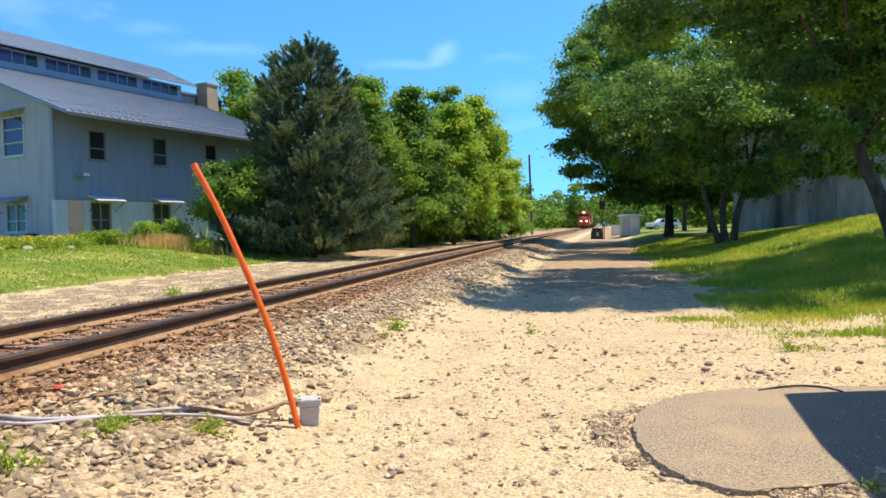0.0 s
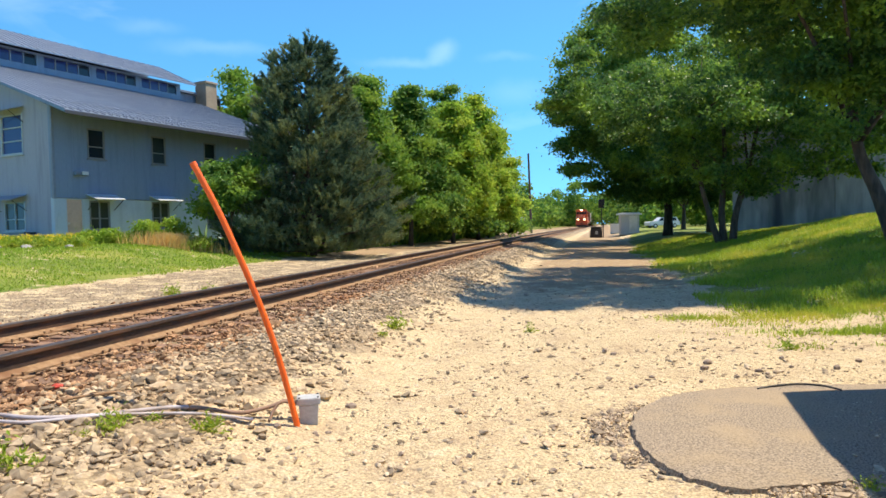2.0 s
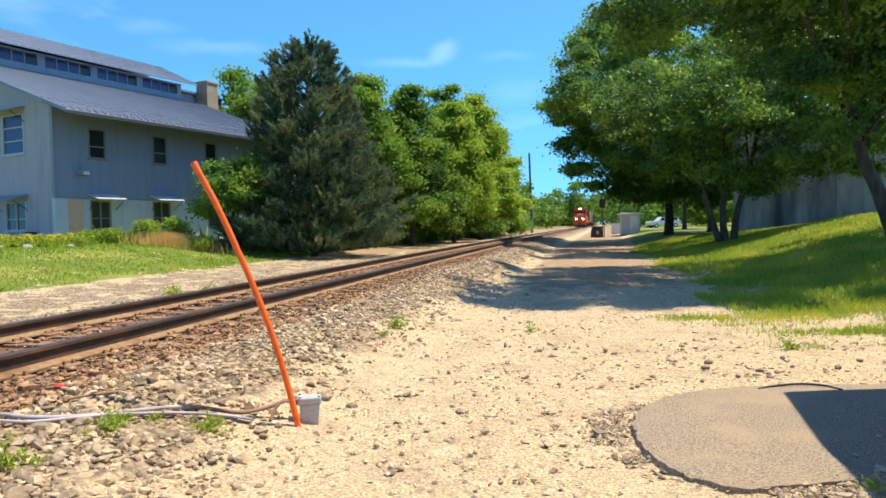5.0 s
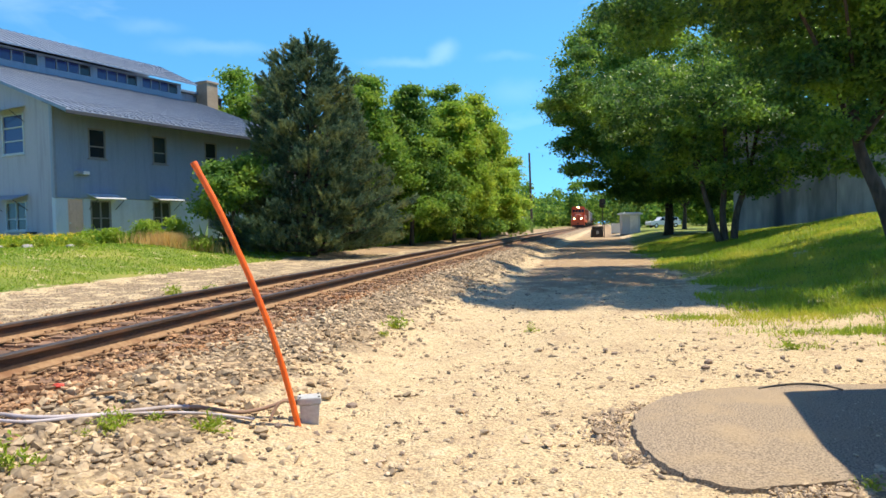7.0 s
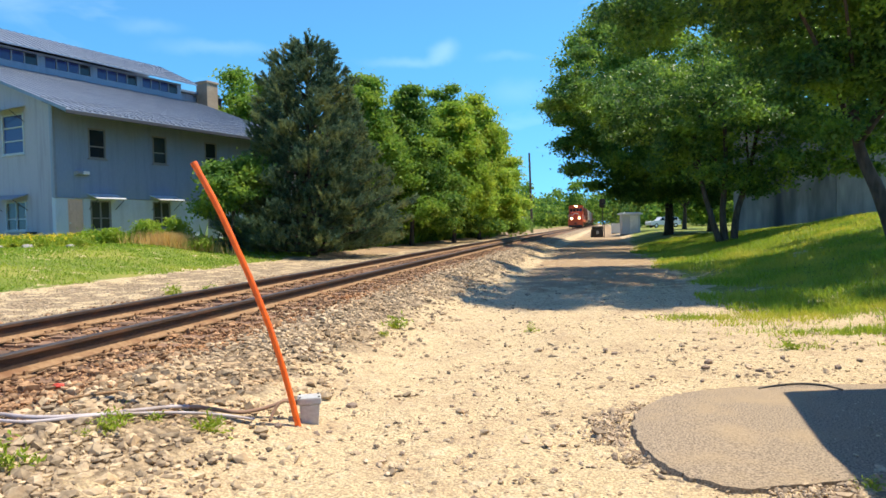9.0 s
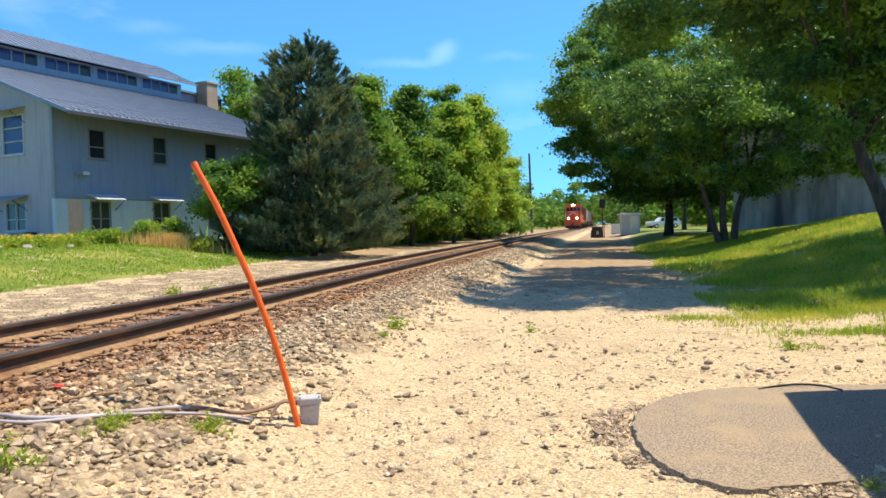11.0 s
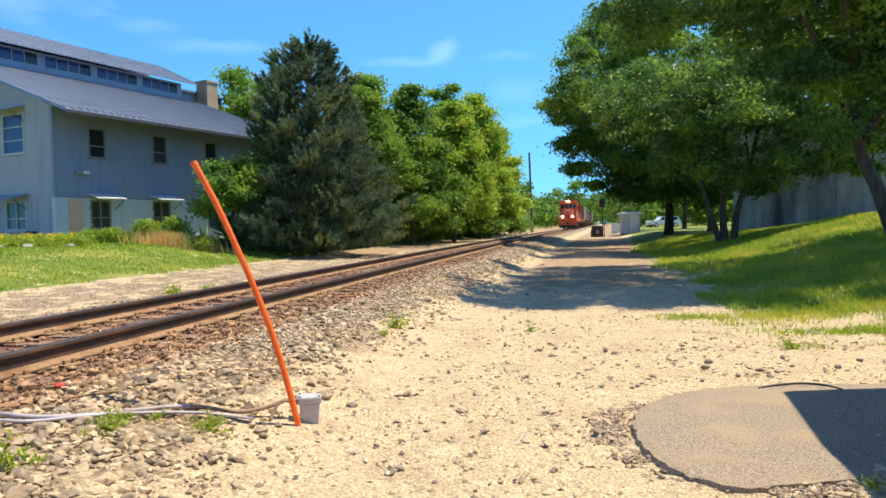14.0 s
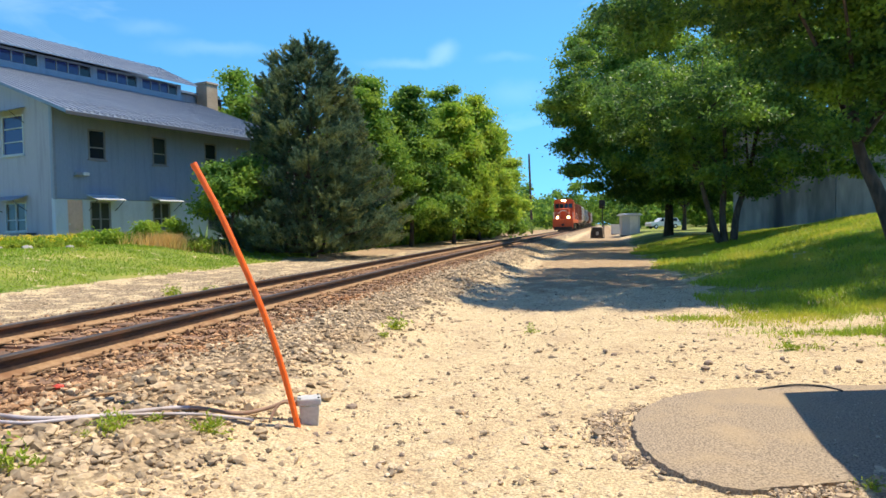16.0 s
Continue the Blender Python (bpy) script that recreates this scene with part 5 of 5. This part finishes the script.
run("cable", [(-4.6, 5.2, .03), (-3.6, 4.7, .03), (-3.07, 4.35, .035), (-2.76, 4.2, .04), (-2.53, 4.17, .04), (-2.29, 4.31, .04), (-2.08, 4.55, .04), (-1.93, 4.75, .035), (-1.83, 4.85, .03)], .015, M["cable"], "pale grey cable lying on the ballast")
run("cable", [(-1.84, 4.85, .02), (-1.76, 4.86, .04), (-1.52, 4.94, .04), (-1.42, 5.02, .05), (-1.30, 5.10, .09), (-1.2, 5.14, .14), (-1.10, 5.17, .13)], .0155, M["cable_tan"], "tan cable looping up into the grey box")
run("cable", [(-4.4, 5.0, .03), (-3.5, 4.5, .03), (-2.91, 4.13, .03), (-2.67, 4.07, .04), (-2.51, 4.09, .04), (-2.35, 4.23, .04), (-2.16, 4.42, .04), (-1.8, 4.71, .04), (-1.57, 4.83, .04), (-1.39, 4.91, .03)], .011, M["cable"], "thin pale cable lying on the ballast")
run("cable", [(-1.30, 5.0, .01), (-1.27, 5.06, .09), (-1.22, 5.10, .14), (-1.13, 5.16, .12)], .011, M["cable_tan"], "short brown wire end by the grey box")
run("rod", [(-2.58, 4.59, .03), (-2.47, 4.72, .035), (-2.33, 4.89, .03)], .010, M["rail_foot"], "rusty bent rod lying in the ballast")
# black tube laid down in place of a thin curved cast shadow
run("shadow_line", [(2.74, 5.99, .03), (2.90, 6.05, .035), (3.12, 6.08, .04), (3.30, 6.04, .035), (3.38, 5.94, .028), (3.40, 5.86, .026)], .009, M["black"], "thin black tube modelling a narrow shadow on the asphalt edge")


def rag():
    r = np.random.RandomState(9)
    bm = bmesh.new()
    bmesh.ops.create_icosphere(bm, subdivisions=2, radius=.03)
    for v in bm.verts:
        v.co = Vector((v.co.x * 1.5, v.co.y, v.co.z * .6)) * float(r.uniform(.75, 1.2))
    x, y = -2.82, 4.96
    tagged(put("rag", bm, M["red_rag"], m=pose(x, y, gz(x, y) + .04)), "crumpled red rag on the ballast", "rag")


rag()


def asphalt():
    pts = [(1.30, 4.62), (1.36, 4.95), (1.44, 5.22), (1.60, 5.5), (1.82, 5.74), (2.1, 5.93), (2.5, 6.05), (3.1, 6.10), (4.0, 6.09), (6.5, 6.2), (6.5, 3.4), (3.2, 3.66), (2.75, 3.78), (2.29, 3.84),
           (1.9, 3.78), (1.62, 3.76), (1.45, 3.9), (1.36, 4.05), (1.30, 4.3)]
    sp = spline([(a, b, 0) for a, b in pts + [pts[0]]], 7)[:-1]
    r = random.Random(12)
    bm = bmesh.new()
    top, bot = [], []
    for p in sp:
        j = Vector((r.uniform(-.013, .013), r.uniform(-.013, .013), 0)) if p.x < 4 else Vector()
        q = p + j
        top.append(bm.verts.new((q.x, q.y, .016 + r.uniform(-.004, .004))))
        bot.append(bm.verts.new((q.x - (.02 if q.x < 3 else 0), q.y, -.06)))
    bm.faces.new(top)
    n = len(sp)
    for k in range(n):
        bm.faces.new((bot[k], bot[(k + 1) % n], top[(k + 1) % n], top[k]))
    bmesh.ops.recalc_face_normals(bm, faces=bm.faces)
    tagged(put("pavement", bm, M["asphalt"]), "worn patch of old asphalt with a crumbling edge", "pavement", kind="structure")


asphalt()


def depot():
    """The building beside the camera, out of view, whose roof corner shades the asphalt."""
    root = empty("depot_building", pose(4.21, 6.20, 0, 0, 0, 0), label="plain building with an overhanging flat porch roof and an added sky-blocking storey", category="building")
    bm = bmesh.new()
    vs = []
    prof = [(0, 0), (7, .35), (7, -14), (-3.4, -14), (-1.9, -7.5), (-.42, -1.35)]
    for z in (2.9, 3.1):
        vs.append([bm.verts.new((x, y, z)) for x, y in prof])
    bm.faces.new(vs[0][::-1])
    bm.faces.new(vs[1])
    for k in range(len(prof)):
        j = (k + 1) % len(prof)
        bm.faces.new((vs[0][k], vs[0][j], vs[1][j], vs[1][k]))
    part("roof", bm, M["trim"], root)
    bm = bmesh.new()
    box(bm, (.9, -13.5, -.05), (6.5, -.5, 2.9))
    part("wall", bm, M["siding_low"], root)
    # unseen upper storey, added to block sky light and deepen the shade
    bm = bmesh.new()
    box(bm, (1.6, -13.5, 3.102), (6.5, -.7, 6.0))
    part("upper_wall", bm, M["siding_low"], root)
    bm = bmesh.new()
    box(bm, (1.5, -13.6, 6.002), (6.6, -.6, 6.15), .02)
    part("sky_block_roof", bm, M["trim"], root)


depot()

# ---- things further off ----


def warehouse():
    root = empty("warehouse", pose(16.3, 38.6, gz(16.3, 38.6) - .3, 0, 0, -30), label="tall windowless stained concrete warehouse behind the trees", category="warehouse")
    r = random.Random(4)
    for k in range(6):
        bm = bmesh.new()
        box(bm, (k * 5.0 + .012, 0, -.5), (k * 5.0 + 4.988, .3, 6.6), .02)
        part("wall_panel", bm, M["concrete"], root)
    bm = bmesh.new()
    box(bm, (0, .302, -.5), (.3, 14, 6.6))
    box(bm, (29.7, .302, -.5), (30, 14, 6.6))
    box(bm, (.3, 13.7, -.5), (29.7, 14, 6.6))
    part("side_wall", bm, M["concrete"], root)
    bm = bmesh.new()
    box(bm, (-.2, -.2, 6.602), (30.2, 14.2, 6.9), .03)
    part("roof", bm, M["concrete"], root)


warehouse()


def utility_pole():
    x, y = 14.5, 112.0
    root = empty("utility_pole", pose(x, y, gz(x, y), 0, -1.2), label="tall bare wooden utility pole beside the track", category="utility pole")
    bm = bmesh.new()
    cyl(bm, (0, 0, -.3), (0, 0, 12.9), .22, .15, 12)
    part("pole", bm, M["pole"], root)
    bm = bmesh.new()
    cyl(bm, (0, 0, 12.9), (0, 0, 12.98), .165, .05, 12)
    part("cap", bm, M["dark_metal"], root)


utility_pole()


def bungalow():
    x, y = 20.1, 74.0
    root = empty("signal_bungalow", pose(x, y, gz(x, y) - .25, 0, 0, -8), label="pale grey metal railway signal cabin with overhanging flat roof", category="cabin")
    bm = bmesh.new()
    box(bm, (-.95, -1.0, .25), (.95, 1.0, 2.35), .02)
    part("body", bm, M["trim_pale"], root)
    bm = bmesh.new()
    box(bm, (-1.2, -1.25, 2.352), (1.2, 1.25, 2.5), .03)
    box(bm, (-1.0, -1.05, 2.5), (1.0, 1.05, 2.58), .03)
    part("roof", bm, M["awning"], root)
    bm = bmesh.new()
    box(bm, (-.1, -1.03, .4), (.75, -1.002, 2.25), .01)
    part("door", bm, M["white_metal"], root)
    bm = bmesh.new()
    box(bm, (-.9, -.95, -.2), (.9, .95, .248), .02)
    part("plinth", bm, M["dark_metal"], root)


bungalow()


def relay_cabinet():
    x, y = 23.0, 91.0
    root = empty("relay_cabinet", pose(x, y, gz(x, y) - .1, 0, 0, -8), label="small pale metal relay cabinet on the grass", category="cabinet")
    bm = bmesh.new()
    box(bm, (-.7, -.4, .12), (.7, .4, 1.35), .03)
    part("body", bm, M["white_metal"], root)
    bm = bmesh.new()
    box(bm, (-.76, -.46, 1.352), (.76, .46, 1.43), .02)
    part("roof", bm, M["awning"], root)
    for s in (-.35, .35):
        bm = bmesh.new()
        box(bm, (s - .3, -.425, .2), (s + .3, -.402, 1.28), .01)
        part("door", bm, M["white_metal"], root)
    bm = bmesh.new()
    box(bm, (-.65, -.35, -.2), (.65, .35, .118), .02)
    part("plinth", bm, M["dark_metal"], root)


relay_cabinet()


def signal_mast():
    x, y = 20.9, 90.0
    root = empty("signal_mast", pose(x, y, gz(x, y)), label="dark trackside signal head on a thin mast", category="signal")
    bm = bmesh.new()
    cyl(bm, (0, 0, -.2), (0, 0, 4.5), .06, seg=8)
    part("mast", bm, M["dark_metal"], root)
    bm = bmesh.new()
    box(bm, (-.42, -.12, 3.5), (.38, .02, 4.65), .1)
    head = part("signal_head", bm, M["dark_metal"], root)
    for z in (3.85, 4.3):
        bm = bmesh.new()
        cyl(bm, (0, -.14, z), (0, -.36, z), .14, .15, 12)
        part("hood", bm, M["black"], head)


signal_mast()


def switch_box():
    x, y = 16.1, 72.0
    root = empty("equipment_cabinet", pose(x, y, gz(x, y), 0, 0, -6), label="black trackside equipment cabinet with sloping top", category="cabinet")
    bm = bmesh.new()
    box(bm, (-.62, -.45, 0), (.62, .45, .85), .04)
    body = part("body", bm, M["dark_metal"], root)
    for v in body.data.vertices:
        v.co.x *= 1 - .12 * v.co.z
    bm = bmesh.new()
    box(bm, (-.5, -.4, .852), (.5, .4, 1.15), .08)
    part("top", bm, M["dark_metal"], root)
    bm = bmesh.new()
    box(bm, (-.12, -.475, .35), (.14, -.452, .7), .01)
    part("plate", bm, M["car_grey"], root, "grey panel on the front")
    bm = bmesh.new()
    cyl(bm, (.75, 0, -.1), (.75, 0, 1.5), .05, seg=8)
    part("post", bm, M["dark_metal"], root)


switch_box()


def crossbuck():
    x, y = 12.3, 106.0
    root = empty("crossing_sign", pose(x, y, gz(x, y)), label="pale crossing sign on a post by the trees", category="sign")
    bm = bmesh.new()
    cyl(bm, (0, 0, -.2), (0, 0, 2.6), .07, seg=8)
    part("post", bm, M["white_metal"], root)
    for a in (-45, 45):
        bm = bmesh.new()
        box(bm, (-.7, -.03, -.12), (.7, -.01 if a > 0 else .012, .12), .005)
        part("blade", bm, M["white_metal"], root, m=pose(0, -.08 if a > 0 else -.12, 1.9, 0, a, 0))


crossbuck()


def vehicle(x, y, rz, mat, label, closed=False):
    root = empty("estate_car" if closed else "pickup_truck", pose(x, y, gz(x, y), 0, 0, rz), label=label, category="car" if closed else "truck")

    def prism(prof, half, inset=0.0):
        bm = bmesh.new()
        a = [bm.verts.new((px, -half + (inset if pz > 1.1 else 0), pz)) for px, pz in prof]
        b = [bm.verts.new((px, half - (inset if pz > 1.1 else 0), pz)) for px, pz in prof]
        bm.faces.new(a)
        bm.faces.new(b[::-1])
        for k in range(len(prof)):
            j = (k + 1) % len(prof)
            bm.faces.new((a[j], a[k], b[k], b[j]))
        bmesh.ops.recalc_face_normals(bm, faces=bm.faces)
        return bm
    part("body", prism([(-2.75, .45), (2.7, .45), (2.75, .9), (2.6, 1.08), (1.35, 1.15), (-.75, 1.15), (-2.75, 1.12)], .95), mat, root)
    cab = part("cab", prism([(1.3, 1.152), (.55, 1.78), (-2.2, 1.78), (-2.65, 1.152)] if closed else [(1.3, 1.152), (.55, 1.78), (-.55, 1.8), (-.8, 1.152)], .86, .12), mat, root)
    for s in (-1, 1):
        for a, b in ((-2.2, -1.4), (-1.3, -.72), (-.65, .1), (.18, .85))[0 if closed else 2:]:
            bm = bmesh.new()
            vs = [bm.verts.new((px, s * .80, pz)) for px, pz in ((a, 1.2), (b + (.15 if b > .5 else 0), 1.2), (b - (.3 if b > .5 else 0), 1.68), (a + .08, 1.7))]
            fc = bm.faces.new(vs)
            bmesh.ops.solidify(bm, geom=[fc], thickness=.05)
            part("side_window", bm, M["glass"], cab)
        for wx in (-1.75, 1.75):
            bm = bmesh.new()
            cyl(bm, (wx, s * .72, .38), (wx, s * .97, .38), .38, seg=18)
            w = part("wheel", bm, M["black"], root)
            bm = bmesh.new()
            cyl(bm, (wx, s * .96, .38), (wx, s * .985, .38), .21, seg=12)
            part("rim", bm, M["white_metal"], w)


vehicle(36.8, 115, 192, M["white_metal"], "white estate car parked on the grass behind the trees", True)
vehicle(-2.5, 62, 25, M["white_metal"], "white pickup truck parked behind the row of trees")


# ---- the train ----


def wheelset(parent, x, r=.5):
    for s in (-.78, .78):
        bm = bmesh.new()
        cyl(bm, (s - .07, x, r), (s + .07, x, r), r, seg=20)
        part("wheel", bm, M["dark_metal"], parent)


def bogie(root, y, axles=2, r=.46):
    b = empty("bogie", pose(0, 0, 0))
    b.parent = root
    half = .95 if axles == 2 else 1.9
    for k in range(axles):
        wheelset(b, y - half + 2 * half * k / (axles - 1), r)
    for s in (-1.05, 1.05):
        bm = bmesh.new()
        box(bm, (s - .08, y - half - .35, r - .1), (s + .08, y + half + .35, r + .28), .04)
        part("side_frame", bm, M["dark_metal"], b)


def locomotive():
    """Front at y = 0, the rest behind on +y; z from the rail head."""
    root = empty("locomotive", pose(0, 0, 0), label="red diesel freight locomotive with lit headlights", category="locomotive")
    bm = bmesh.new()
    box(bm, (-1.5, .3, 1.15), (1.5, 20.0, 1.75), .05)
    part("underframe", bm, M["loco_red"], root)
    bm = bmesh.new()
    box(bm, (-1.5, .05, .35), (1.5, .32, 1.75), .05)
    part("pilot", bm, M["loco_red"], root)
    bm = bmesh.new()
    box(bm, (-1.35, -.12, .12), (1.35, .04, .6), .04)
    part("plow", bm, M["dark_metal"], root)
    bm = bmesh.new()
    box(bm, (-.9, 1.3, 1.76), (.9, 3.3, 3.35), .2)
    nose = part("nose", bm, M["loco_red"], root)
    bm = bmesh.new()
    box(bm, (-.30, 1.27, 1.9), (.30, 1.31, 3.05), .03)
    part("nose_door", bm, M["loco_red"], nose)
    bm = bmesh.new()
    box(bm, (-1.5, 3.0, 1.76), (1.5, 5.6, 4.55), .12)
    cab = part("cab", bm, M["loco_red"], root)
    bm = bmesh.new()
    vs = [bm.verts.new((px, py, pz)) for py in (2.88, 5.75) for px, pz in ((-1.55, 4.45), (1.55, 4.45), (1.2, 4.78), (-1.2, 4.78))]
    for q in ((0, 1, 2, 3), (7, 6, 5, 4), (0, 4, 5, 1), (1, 5, 6, 2), (2, 6, 7, 3), (3, 7, 4, 0)):
        bm.faces.new([vs[k] for k in q])
    bmesh.ops.recalc_face_normals(bm, faces=bm.faces)
    part("cab_roof", bm, M["loco_red"], cab)
    for x0, x1 in ((-1.28, -.72), (-.62, -.06), (.06, .62), (.72, 1.28)):
        bm = bmesh.new()
        box(bm, (x0, 2.97, 3.45), (x1, 3.02, 4.1), .02)
        part("windscreen", bm, M["glass"], cab)
    for x0, x1 in ((-1.45, -1.0), (1.0, 1.45)):
        bm = bmesh.new()
        box(bm, (x0, .06, .6), (x1, .5, 1.7), .02)
        part("step_well", bm, M["dark_metal"], root)
    bm = bmesh.new()
    for px in (-.35, 0, .35):
        cyl(bm, (px, 4.6, 4.95), (px, 4.2, 4.95), .05, .11, 10)
    box(bm, (-.45, 4.55, 4.77), (.45, 4.65, 4.95), .02)
    part("horn", bm, M["dark_metal"], cab)
    for px in (-1.0, 1.0):
        bm = bmesh.new()
        tube(bm, [(px, .35, 1.74), (px, .35, 2.75), (px * .45, .35, 2.75), (px * .45, .35, 1.74)], .025, 6)
        part("handrail", bm, M["loco_white"], root)
    for s in (-1, 1):
        bm = bmesh.new()
        xa, xb = sorted((s * 1.485, s * 1.515))
        box(bm, (xa, 3.5, 3.25), (xb, 5.0, 4.05), .01)
        part("side_window", bm, M["glass"], cab)
    bm = bmesh.new()
    box(bm, (-.95, 5.6, 1.76), (.95, 19.2, 4.45), .12)
    hood = part("hood", bm, M["loco_red"], root)
    for k in range(3):
        bm = bmesh.new()
        cyl(bm, (0, 13 + k * 1.9, 4.43), (0, 13 + k * 1.9, 4.66), .6, seg=18)
        part("fan", bm, M["dark_metal"], hood)
    bm = bmesh.new()
    box(bm, (-.35, 9.5, 4.43), (.35, 10.4, 4.8), .05)
    part("exhaust", bm, M["dark_metal"], hood)
    bm = bmesh.new()
    tube(bm, spline([(-.8, 1.28, 2.5), (-.45, 1.28, 2.9), (0, 1.26, 3.02), (.45, 1.28, 2.9), (.8, 1.28, 2.5)], 6), .06, 6)
    part("nose_stripe", bm, M["loco_white"], root)
    bm = bmesh.new()
    box(bm, (-.38, 2.80, 4.38), (.38, 2.97, 4.76), .04)
    hl = part("headlight_housing", bm, M["dark_metal"], root)
    for name, cx, y, z, r, par in (("headlight", -.17, 2.78, 4.57, .17, hl), ("headlight", .17, 2.78, 4.57, .17, hl), ("ditch_light", -.80, .02, 2.0, .21, root), ("ditch_light", .80, .02, 2.0, .21, root)):
        bm = bmesh.new()
        cyl(bm, (cx, y, z), (cx, y - .06, z), r, seg=16)
        part(name, bm, M["lamp_glow"], par)
    for cx in (-.80, .80):
        bm = bmesh.new()
        box(bm, (cx - .22, .03, 1.76), (cx + .22, .4, 2.22), .04)
        part("ditch_light_housing", bm, M["dark_metal"], root)
    for s in (-1.42, 1.42):
        bm = bmesh.new()
        for yy in (.5, 1.3, 2.1, 2.9, 7, 9, 11, 13, 15, 17, 19):
            cyl(bm, (s, yy, 1.74), (s, yy, 2.75), .022, seg=6)
        tube(bm, [(s, .5, 2.75), (s, 2.9, 2.75)], .022, 6)
        tube(bm, [(s, 7, 2.75), (s, 19, 2.75)], .022, 6)
        part("handrail", bm, M["loco_white"], root)
    bm = bmesh.new()
    box(bm, (-.2, -.45, .75), (.2, .1, 1.05), .05)
    part("coupler", bm, M["dark_metal"], root)
    bm = bmesh.new()
    box(bm, (-1.35, 7.6, .35), (1.35, 12.4, 1.12), .12)
    part("fuel_tank", bm, M["dark_metal"], root)
    bogie(root, 3.7, 3)
    bogie(root, 16.4, 3)
    return root


def wagon(kind, mat, length, label):
    root = empty({"hopper": "covered_hopper", "tank": "tank_wagon", "box": "box_wagon"}[kind], pose(0, 0, 0), label=label, category="rail wagon", group="freight wagons of the train")
    bm = bmesh.new()
    box(bm, (-1.3, .3, .95), (1.3, length - .3, 1.2), .03)
    part("underframe", bm, M["dark_metal"], root)
    bm = bmesh.new()
    if kind == "tank":
        cyl(bm, (0, .8, 2.65), (0, length - .8, 2.65), 1.42, seg=28)
        cyl(bm, (0, .5, 2.65), (0, .8, 2.65), 1.0, 1.42, 28)
        cyl(bm, (0, length - .8, 2.65), (0, length - .5, 2.65), 1.42, 1.0, 28)
        body = part("tank", bm, mat, root, smooth=False)
        bm = bmesh.new()
        cyl(bm, (0, length / 2, 4.0), (0, length / 2, 4.4), .5, seg=16)
        part("dome", bm, M["dark_metal"], body)
    else:
        zt = 4.55 if kind == "box" else 4.5
        box(bm, (-1.5, .6, 1.202 if kind == "box" else 1.7), (1.5, length - .6, zt), .12)
        body = part("body", bm, mat, root)
        n = 12
        for s in (-1, 1):
            for k in range(n):
                yy = .8 + (length - 1.6) * k / (n - 1)
                bm = bmesh.new()
                xa, xb = sorted((s * 1.495, s * 1.56))
                box(bm, (xa, yy - .05, 1.75), (xb, yy + .05, zt - .15))
                part("rib", bm, mat, body)
        if kind == "hopper":
            for k in range(3):
                y0 = 2.2 + k * (length - 4.4) / 3
                y1 = y0 + (length - 4.4) / 3
                bm = bmesh.new()
                a = [bm.verts.new(q) for q in ((-1.4, y0, 1.7), (1.4, y0, 1.7), (1.4, y1, 1.7), (-1.4, y1, 1.7))]
                ym = (y0 + y1) / 2
                b = [bm.verts.new(q) for q in ((-.4, ym - .4, .5), (.4, ym - .4, .5), (.4, ym + .4, .5), (-.4, ym + .4, .5))]
                for q in range(4):
                    bm.faces.new((a[(q + 1) % 4], a[q], b[q], b[(q + 1) % 4]))
                bm.faces.new(b)
                part("chute", bm, mat, body)
        bm = bmesh.new()
        box(bm, (-.3, .8, zt + .06), (.3, length - .8, zt + .12))
        part("roof_walk", bm, M["dark_metal"], body)
    bogie(root, 2.0)
    bogie(root, length - 2.0)
    return root


TRAIN = [(locomotive(), 20.6)]
for kind, mat, ln, lab in (("box", "car_brown", 16.5, "brown ribbed steel box wagon"), ("hopper", "car_cream", 16.5, "cream covered hopper wagon"), ("tank", "car_black", 15.5, "black tank wagon with a top dome"),
                           ("hopper", "car_grey", 16.5, "grey covered hopper wagon"), ("tank", "car_black", 15.5, "black tank wagon with a top dome"), ("box", "car_brown", 16.5, "brown ribbed steel box wagon"),
                           ("hopper", "car_cream", 16.5, "cream covered hopper wagon"), ("hopper", "car_grey", 16.5, "grey covered hopper wagon")):
    TRAIN.append((wagon(kind, M[mat], ln, lab), ln + .5))


def motions():
    """The train rolls towards the camera at a steady 6 m/s."""
    start, speed = 197.0, 5.94
    back = 0.0
    for ob, length in TRAIN:
        rows = []
        for k in range(17):
            y0 = start - speed * k
            y = y0 + back * 0.972
            yb = y + length * 0.972
            a = Vector((float(track_x(y)), y, RAIL_Z))
            b = Vector((float(track_x(yb)), yb, RAIL_Z))
            rows.append((float(k), pose(a.x, a.y, a.z, 0, 0, -math.degrees(math.atan2(b.x - a.x, b.y - a.y)))))
        walk(ob, rows)
        back += length


motions()
